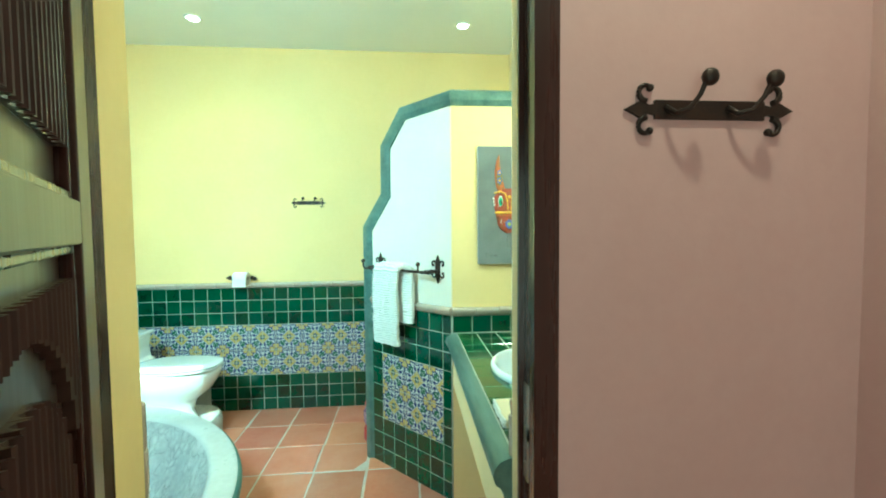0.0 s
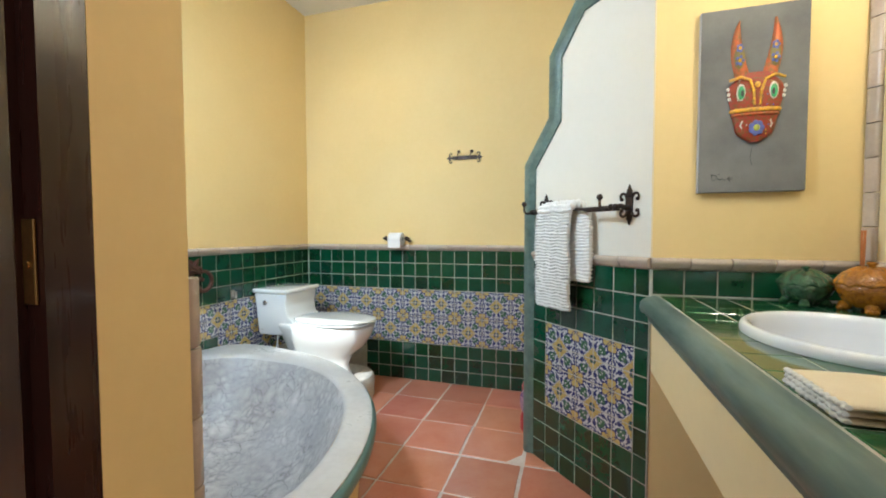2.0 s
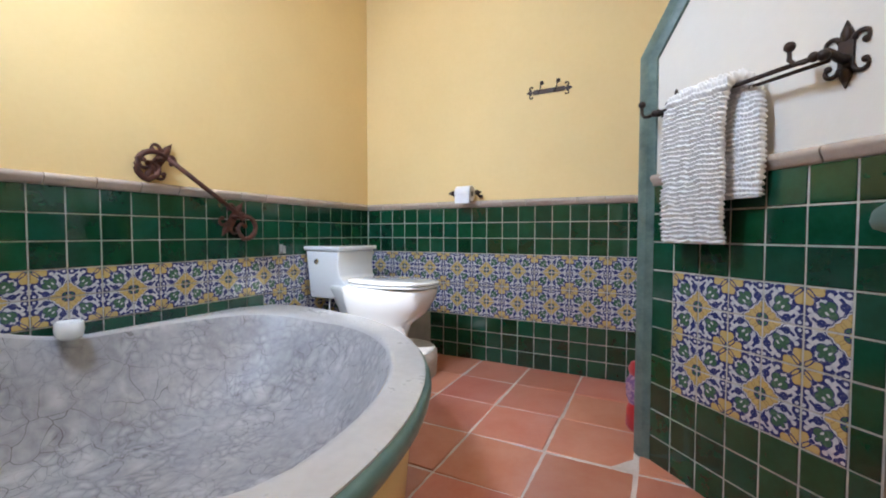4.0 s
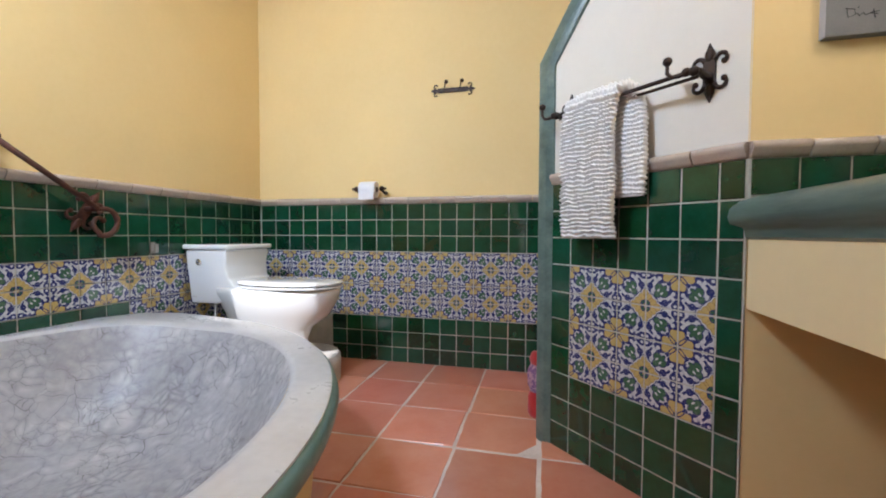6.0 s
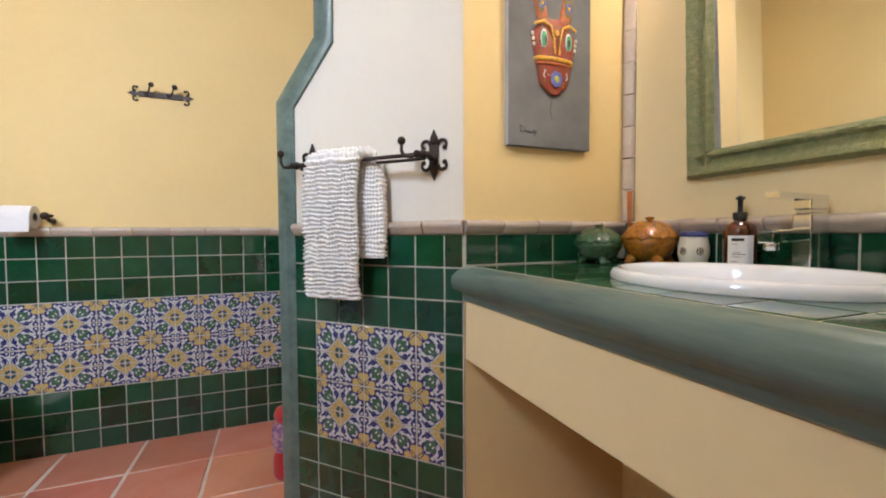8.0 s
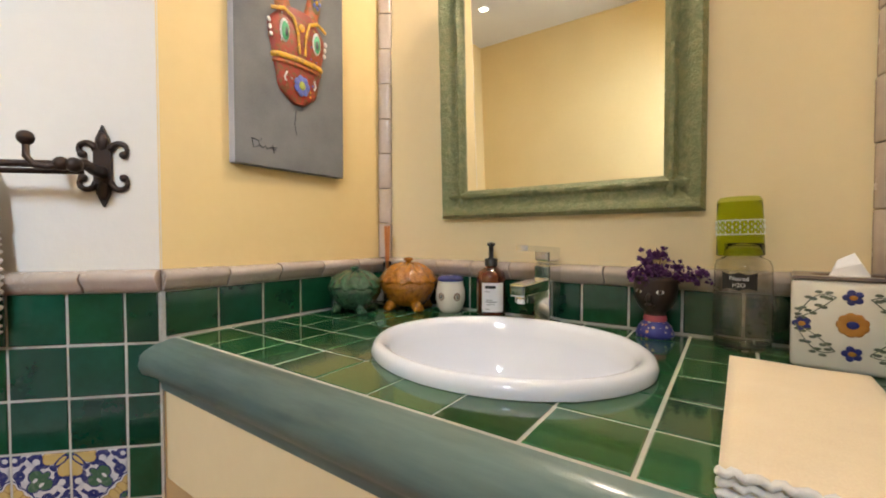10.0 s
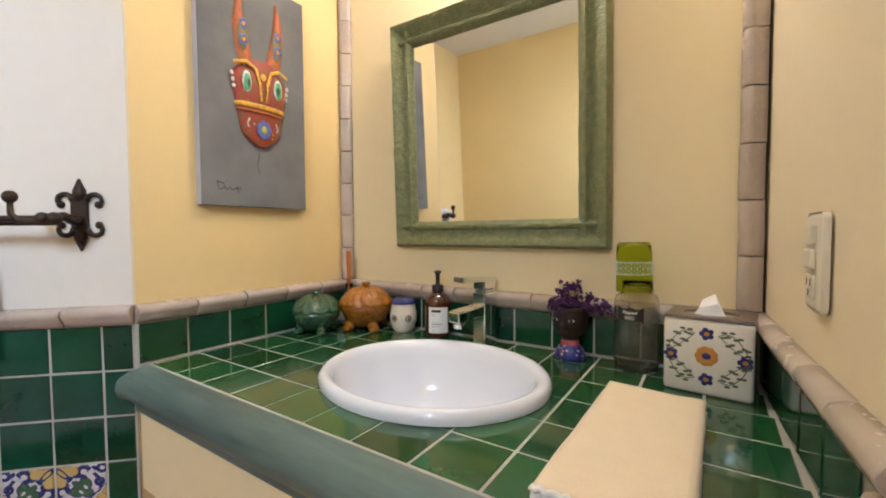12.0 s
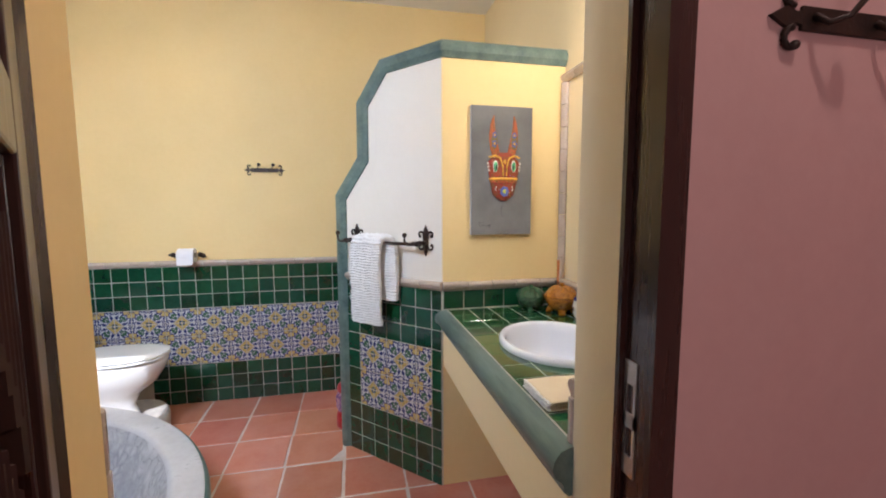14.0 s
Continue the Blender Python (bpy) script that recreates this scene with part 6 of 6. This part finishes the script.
def head_vase():
    """A small dark vase in the round, one plain shape, with painted collar and foot."""
    DARK = surface("dark_clay", (0.022, 0.011, 0.008), (0.035, 0.018, 0.012), rough=0.4, scale=30, fine=100, bump=0.1, coat=0.2)
    PINK = surface("pink_paint", (0.50, 0.10, 0.12), rough=0.5, bump=0.1)
    m = bpy.data.materials.new("dotted_blue_paint")
    m.use_nodes = True
    t = m.node_tree
    vo = t.nodes.new("ShaderNodeTexVoronoi")
    vo.inputs["Scale"].default_value = 95
    vo.inputs["Randomness"].default_value = 0.55
    t.links.new(coords(t), vo.inputs["Vector"])
    dots = Ex(t, vo.outputs["Distance"]).lt(0.30)
    sp = mix(t, ramp(t, Ex(t, vo.outputs["Color"]), 0.3, 0.7), (0.70, 0.66, 0.60), (0.60, 0.22, 0.06))
    t.links.new(mix(t, dots, (0.035, 0.04, 0.26), sp), t.nodes["Principled BSDF"].inputs["Base Color"])
    t.nodes["Principled BSDF"].inputs["Roughness"].default_value = 0.3
    b = bmesh.new()
    prof = [(0, 0.0), (0.034, 0.0), (0.036, 0.006), (0.030, 0.022), (0.021, 0.032), (0.022, 0.036), (0.020, 0.044), (0.019, 0.050), (0.030, 0.060), (0.038, 0.078),
            (0.041, 0.098), (0.040, 0.114), (0.041, 0.122), (0.038, 0.123), (0.034, 0.112), (0, 0.108)]
    lathe(b, prof, 36)
    for f in b.faces:
        z = f.calc_center_median().z
        f.material_index = 2 if z < 0.031 else 1 if z < 0.046 else 0
    def on(angle, z, r_):
        return (r_ * math.cos(radians(angle)), r_ * math.sin(radians(angle)), z)
    ball(b, on(163, 0.081, 0.039), 0.007, 10, (1, 0.9, 1.5))
    ball(b, on(163, 0.067, 0.0345), 0.008, 10, (0.8, 1.2, 0.6))
    for turn_ in (-28, 28):
        for r_, size, idx, squash in ((0.0368, 0.0085, 3, (0.75, 1.0, 0.58)), (0.0405, 0.0046, 0, (0.9, 1, 0.95))):
            n0 = len(b.faces)
            ball(b, on(163 + turn_, 0.0935, r_), size, 10, squash)
            b.faces.ensure_lookup_table()
            for f in b.faces[n0:]:
                f.material_index = idx
    solid("head_vase", b, [DARK, PINK, m, PAPER], "small black clay vase with dotted blue foot", "vase", place=(0.846, 1.343, CT), turn=8)
    # dried flowers
    fl = thing("dried_flowers", (0.846, 1.343, CT + 0.108), "bunch of dried purple statice flowers in the black vase", "flowers")
    PURPLE = surface("dried_petals", (0.085, 0.018, 0.105), (0.030, 0.008, 0.045), rough=0.85, scale=80, fine=300, bump=0.5)
    STEM = surface("dried_stem", (0.22, 0.10, 0.04), (0.14, 0.07, 0.03), rough=0.85, bump=0.1)
    r = random.Random(3)
    for k in range(16):
        a, out = r.uniform(0, 2 * math.pi), r.uniform(0.012, 0.052)
        tip = Vector((out * math.cos(a) * 0.8, out * math.sin(a) * 1.25, r.uniform(0.022, 0.068) - out * 0.35))
        if k in (0, 1):
            tip = Vector((-0.01, -0.078 + 0.02 * k, 0.018))
        b = bmesh.new()
        tube(b, [(0.2 * tip.x, 0.2 * tip.y, -0.02), tip * 0.6, tip], 0.0012, 5)
        part("stem", b, STEM, fl)
        b = bmesh.new()
        for q in range(26):
            c = tip + Vector((r.gauss(0, 0.008), r.gauss(0, 0.010), r.gauss(0, 0.007)))
            d1 = Vector((r.uniform(-1, 1), r.uniform(-1, 1), r.uniform(-1, 1))).normalized() * r.uniform(0.004, 0.008)
            d2 = d1.cross(Vector((r.uniform(-1, 1), r.uniform(-1, 1), r.uniform(-1, 1)))).normalized() * r.uniform(0.003, 0.007)
            top = d1.cross(d2).normalized() * 0.002
            vs = [b.verts.new(c + v) for v in (d1, d2 + top, -d1, -d2 + top, top * -1.5)]
            for i in range(4):
                b.faces.new((vs[i], vs[(i + 1) % 4], vs[4]))
            b.faces.new(vs[:4])
        part("flower_head", b, PURPLE, fl)


head_vase()


def water_bottle():
    w = thing("water_bottle", (0.840, 1.201, CT), "clear glass water bottle with black chalk label on the counter", "bottle")
    b = bmesh.new()
    lathe(b, [(0, 0.001), (0.046, 0.001), (0.049, 0.006), (0.050, 0.015), (0.050, 0.150), (0.046, 0.166), (0.030, 0.174), (0.026, 0.180), (0.026, 0.20), (0.0245, 0.20), (0.0245, 0.180), (0.0285, 0.172), (0.0445, 0.1645), (0.0482, 0.150), (0.0482, 0.016), (0.0465, 0.010), (0, 0.008)], 40)
    w.matrix_basis = w.matrix_basis @ Matrix.Diagonal((0.88, 0.88, 0.955, 1))
    bottle = part("bottle", b, CLEAR, w)
    b = bmesh.new()
    for k in range(26):
        for q in range(9):
            a = 2 * math.pi * (k + 0.5 * (q % 2)) / 26
            ball(b, (0.0500 * math.cos(a), 0.0500 * math.sin(a), 0.022 + q * 0.0115), 0.0019, 6)
    dots = part("raised_dots", b, CLEAR, bottle)
    # chalk label, a dark plaque wrapped on the glass
    b = bmesh.new()
    rows = []
    A0, A1 = 138, 206
    for j in range(9):
        z = 0.112 + 0.034 * j / 8
        row = []
        for k in range(19):
            f = k / 18
            pinch = 0.004 * abs(math.sin(2 * math.pi * f)) if j in (0, 8) else 0
            a = radians(A0 + (A1 - A0) * f)
            row.append(b.verts.new((0.0512 * math.cos(a), 0.0512 * math.sin(a), z + (pinch if j == 0 else -pinch))))
        rows.append(row)
    for r0, r1 in zip(rows, rows[1:]):
        for k in range(18):
            b.faces.new((r0[k], r0[k + 1], r1[k + 1], r1[k])).smooth = True
    lab = part("chalk_label", b, BLACK, w, "black chalk label")
    for words, z, size in (("Filtered", 0.134, 0.0105), ("H2O", 0.122, 0.0105)):
        a = radians((A0 + A1) / 2)
        m = Matrix.Translation((0.0528 * math.cos(a), 0.0528 * math.sin(a), z)) @ Matrix.Rotation(a + math.pi / 2, 4, "Z") @ Matrix.Rotation(math.pi / 2, 4, "X")
        tx = lettering("writing", words, size, PAPER, lab, m, "white chalk lettering")
        for v in tx.data.vertices:
            v.co.z -= v.co.x * v.co.x / (2 * 0.052)
    # tumbler upside down over the neck
    b = bmesh.new()
    lathe(b, [(0.0395, 0.175), (0.0415, 0.176), (0.0400, 0.24), (0.0385, 0.278), (0.034, 0.285), (0, 0.285), (0, 0.276), (0.030, 0.276), (0.0355, 0.268), (0.0370, 0.24), (0.0385, 0.177)], 40)
    tum = thing("tumbler", (0.840, 1.201, CT), "upturned olive green glass tumbler with white lace band over the bottle", "glass")
    tum.matrix_basis = tum.matrix_basis @ Matrix.Rotation(radians(-1.5), 4, "X") @ Matrix.Diagonal((0.88, 0.88, 0.955, 1))
    part("glass", b, GREEN_GLASS, tum)
    b = bmesh.new()
    LACE = surface("white_enamel", (0.72, 0.74, 0.68), (0.6, 0.62, 0.55), rough=0.4, bump=0.2)
    for k in range(20):
        a = 2 * math.pi * k / 20
        for dz, rr in ((-0.010, 0.0022), (0.010, 0.0022), (0.0, 0.003), (-0.005, 0.0018), (0.005, 0.0018)):
            aa = a + (0.16 if abs(dz) == 0.005 else 0)
            ball(b, (0.0408 * math.cos(aa), 0.0408 * math.sin(aa), 0.228 + dz), rr, 6, (0.6, 0.6, 1.2))
    for dz in (-0.013, 0.013):
        tube(b, [(0.0408 * math.cos(2 * math.pi * k / 40), 0.0408 * math.sin(2 * math.pi * k / 40), 0.228 + dz + 0.001 * math.sin(k * 3)) for k in range(41)], 0.0011, 5)
    part("lace_band", b, LACE, tum, "white enamel lace band")


water_bottle()


def tissue_box():
    t = thing("tissue_box", (0.806, 1.068, CT), "white ceramic tissue box painted with blue and orange flowers", "tissue box", turn=-5)
    hw, hd, h = 0.0690, 0.060, 0.140
    WH = surface("ivory_glaze", (0.78, 0.75, 0.68), (0.74, 0.70, 0.62), rough=0.14, scale=12, fine=70, bump=0.05, coat=0.6, spread=0.04)
    BR = surface("brown_glaze_top", (0.12, 0.080, 0.060), (0.09, 0.06, 0.045), rough=0.3, scale=20, fine=90, bump=0.1, coat=0.3)
    b = bmesh.new()
    rounded_box(b, (-hd, -hw, 0), (hd, hw, h - 0.004), 0.008, 3)
    soften(part("body", b, WH, t), 40)
    # top plate with an oval mouth
    b = bmesh.new()
    n = 32
    rows = []
    for ax, ay, z in ((0.030, 0.046, h - 0.012), (0.030, 0.046, h), (0.033, 0.049, h + 0.001)):
        rows.append([b.verts.new((ax * math.cos(2 * math.pi * k / n), ay * math.sin(2 * math.pi * k / n), z)) for k in range(n)])
    edge = []
    for z, g in ((h + 0.001, 0.002), (h - 0.003, 0.0), (h - 0.0045, 0.001)):
        ring = []
        for k in range(n):
            c, s = math.cos(2 * math.pi * k / n), math.sin(2 * math.pi * k / n)
            m = max(abs(c), abs(s))
            ring.append(b.verts.new(((hd - g) * c / m, (hw - g) * s / m, z)))
        edge.append(ring)
    chain = rows + edge
    for r0, r1 in zip(chain, chain[1:]):
        for k in range(n):
            b.faces.new((r0[k], r0[(k + 1) % n], r1[(k + 1) % n], r1[k]))
    part("top", b, BR, t, "brown glazed top with oval mouth")
    b = bmesh.new()
    r = random.Random(5)
    pts = [(-0.012, -0.026, h - 0.006), (0.012, -0.020, h - 0.006), (0.010, 0.024, h - 0.006), (-0.012, 0.028, h - 0.006)]
    tops = [(-0.010, -0.012, h + 0.020), (0.008, -0.006, h + 0.036), (0.004, 0.014, h + 0.024), (-0.010, 0.018, h + 0.010)]
    v0, v1 = [b.verts.new(p) for p in pts], [b.verts.new(p) for p in tops]
    for k in range(4):
        b.faces.new((v0[k], v0[(k + 1) % 4], v1[(k + 1) % 4], v1[k]))
    b.faces.new(v1)
    part("tissue", b, PAPER, t, "white paper tissue")
    BLUEF = surface("cobalt_paint", (0.020, 0.025, 0.16), (0.03, 0.04, 0.22), rough=0.2, bump=0.1, coat=0.4)
    ORF = surface("ochre_paint", (0.52, 0.24, 0.05), (0.38, 0.15, 0.03), rough=0.2, bump=0.1, coat=0.4)
    LEAF = surface("leaf_paint", (0.10, 0.125, 0.095), (0.13, 0.15, 0.11), rough=0.2, bump=0.1, coat=0.4)

    def flower(y, z, r0, petals, mt, eye):
        bb = bmesh.new()
        for q in range(petals):
            a = 2 * math.pi * q / petals
            ball(bb, (-hd, y + r0 * 0.62 * math.cos(a), z + r0 * 0.62 * math.sin(a)), r0 * 0.42, 8, (0.10, 1, 1))
        f = part("painted_flower", bb, mt, t)
        bb = bmesh.new()
        ball(bb, (-hd - 0.0008, y, z), r0 * 0.33, 8, (0.12, 1.2, 1))
        part("flower_eye", bb, eye, f)

    flower(0, 0.072, 0.0175, 9, ORF, BLUEF)
    for y, z in ((0, 0.112), (0, 0.030), (hw - 0.0135, 0.068), (-hw + 0.0125, 0.070)):
        flower(y, z, 0.0115, 5, BLUEF, ORF)
    for sy in (1, -1):
        for sz in (1, -1):
            for bow in (0.018, -0.004):
                bb = bmesh.new()
                line = []
                for k in range(9):
                    f = k / 8
                    y = sy * (0.018 + 0.046 * f)
                    z = 0.071 + sz * (0.036 * (1 - f) + 0.004 + bow * math.sin(f * math.pi))
                    line.append((-hd - 0.0003, y, z))
                tube(bb, line, 0.0008, 5)
                for k in range(1, 8):
                    y, z = line[k][1], line[k][2]
                    up = 1 if k % 2 else -1
                    ball(bb, (-hd, y + sy * 0.002, z + up * 0.004), 0.0036, 6, (0.12, 1.3, 0.65))
                part("painted_vine", bb, LEAF, t)


tissue_box()


# ---- the carved door, standing open into the hall ----
def carved_door():
    d = thing("door_1", (-0.538, 0.688, 0.012), "open dark walnut door with carved fluted panels", "door", kind="structure")
    d.matrix_basis = facing((-0.474, 0.703, 0.012), (0.504, -0.8637), (0.8637, 0.504))
    Wd, H, T = 0.775, 2.04, 0.040
    st = 0.115
    b = bmesh.new()
    rounded_box(b, (0, -T, 0), (st, 0, H), 0.003)
    part("stile", b, DOOR_WOOD, d)
    b = bmesh.new()
    rounded_box(b, (Wd - st, -T, 0), (Wd, 0, H), 0.003)
    part("stile", b, DOOR_WOOD, d)
    rails = ((0, 0.18), (1.442, 1.502), (1.93, H))
    for z0, z1 in rails:
        b = bmesh.new()
        rounded_box(b, (st - 0.002, -T, z0), (Wd - st + 0.002, -0.0005, z1), 0.003)
        part("rail", b, DOOR_WOOD, d)
    c = Wd / 2
    for z0, z1, arch_z, ro, ri in ((0.18, 1.442, 1.095, 0.265, 0.205), (1.502, 1.93, 1.93, 0.24, 0.16)):
        b = bmesh.new()
        box(b, (st - 0.004, -T + 0.004, z0 - 0.004), (Wd - st + 0.004, -0.024, z1 + 0.004))
        panel = part("panel", b, DOOR_WOOD, d)
        b = bmesh.new()
        for lo, hi in (((st, -0.026, z0), (st + 0.012, -0.008, z1)), ((Wd - st - 0.012, -0.026, z0), (Wd - st, -0.008, z1)),
                       ((st + 0.012, -0.026, z0), (Wd - st - 0.012, -0.008, z0 + 0.012)), ((st + 0.012, -0.026, z1 - 0.012), (Wd - st - 0.012, -0.008, z1))):
            rounded_box(b, lo, hi, 0.003)
        part("moulding", b, FRAME_WOOD, panel)
        n = 20
        w = (Wd - 2 * st - 0.03) / n
        for k in range(n):
            x = st + 0.015 + (k + 0.5) * w
            dx = abs(x - c)
            top = z1 - 0.045
            if z0 < 1:
                low = arch_z + math.sqrt(max(0, ro * ro - dx * dx)) if dx < ro else z0 + 0.03
                lows = [(low, top)]
                if dx < ri:
                    lows.append((z0 + 0.03, arch_z + math.sqrt(ri * ri - dx * dx)))
            else:
                lows = [(z0 + 0.070, z1 - 0.02)]
            for zl, zh in lows:
                if zh - zl < 0.02:
                    continue
                bb = bmesh.new()
                prism(bb, [(x + w * f, d_) for f, d_ in ((-0.49, -0.024), (-0.47, -0.011), (-0.34, -0.008), (-0.26, -0.016), (0, -0.020), (0.26, -0.016), (0.34, -0.008), (0.47, -0.011), (0.49, -0.024))], zl, zh)
                part("flute", bb, DOOR_WOOD, panel)


carved_door()
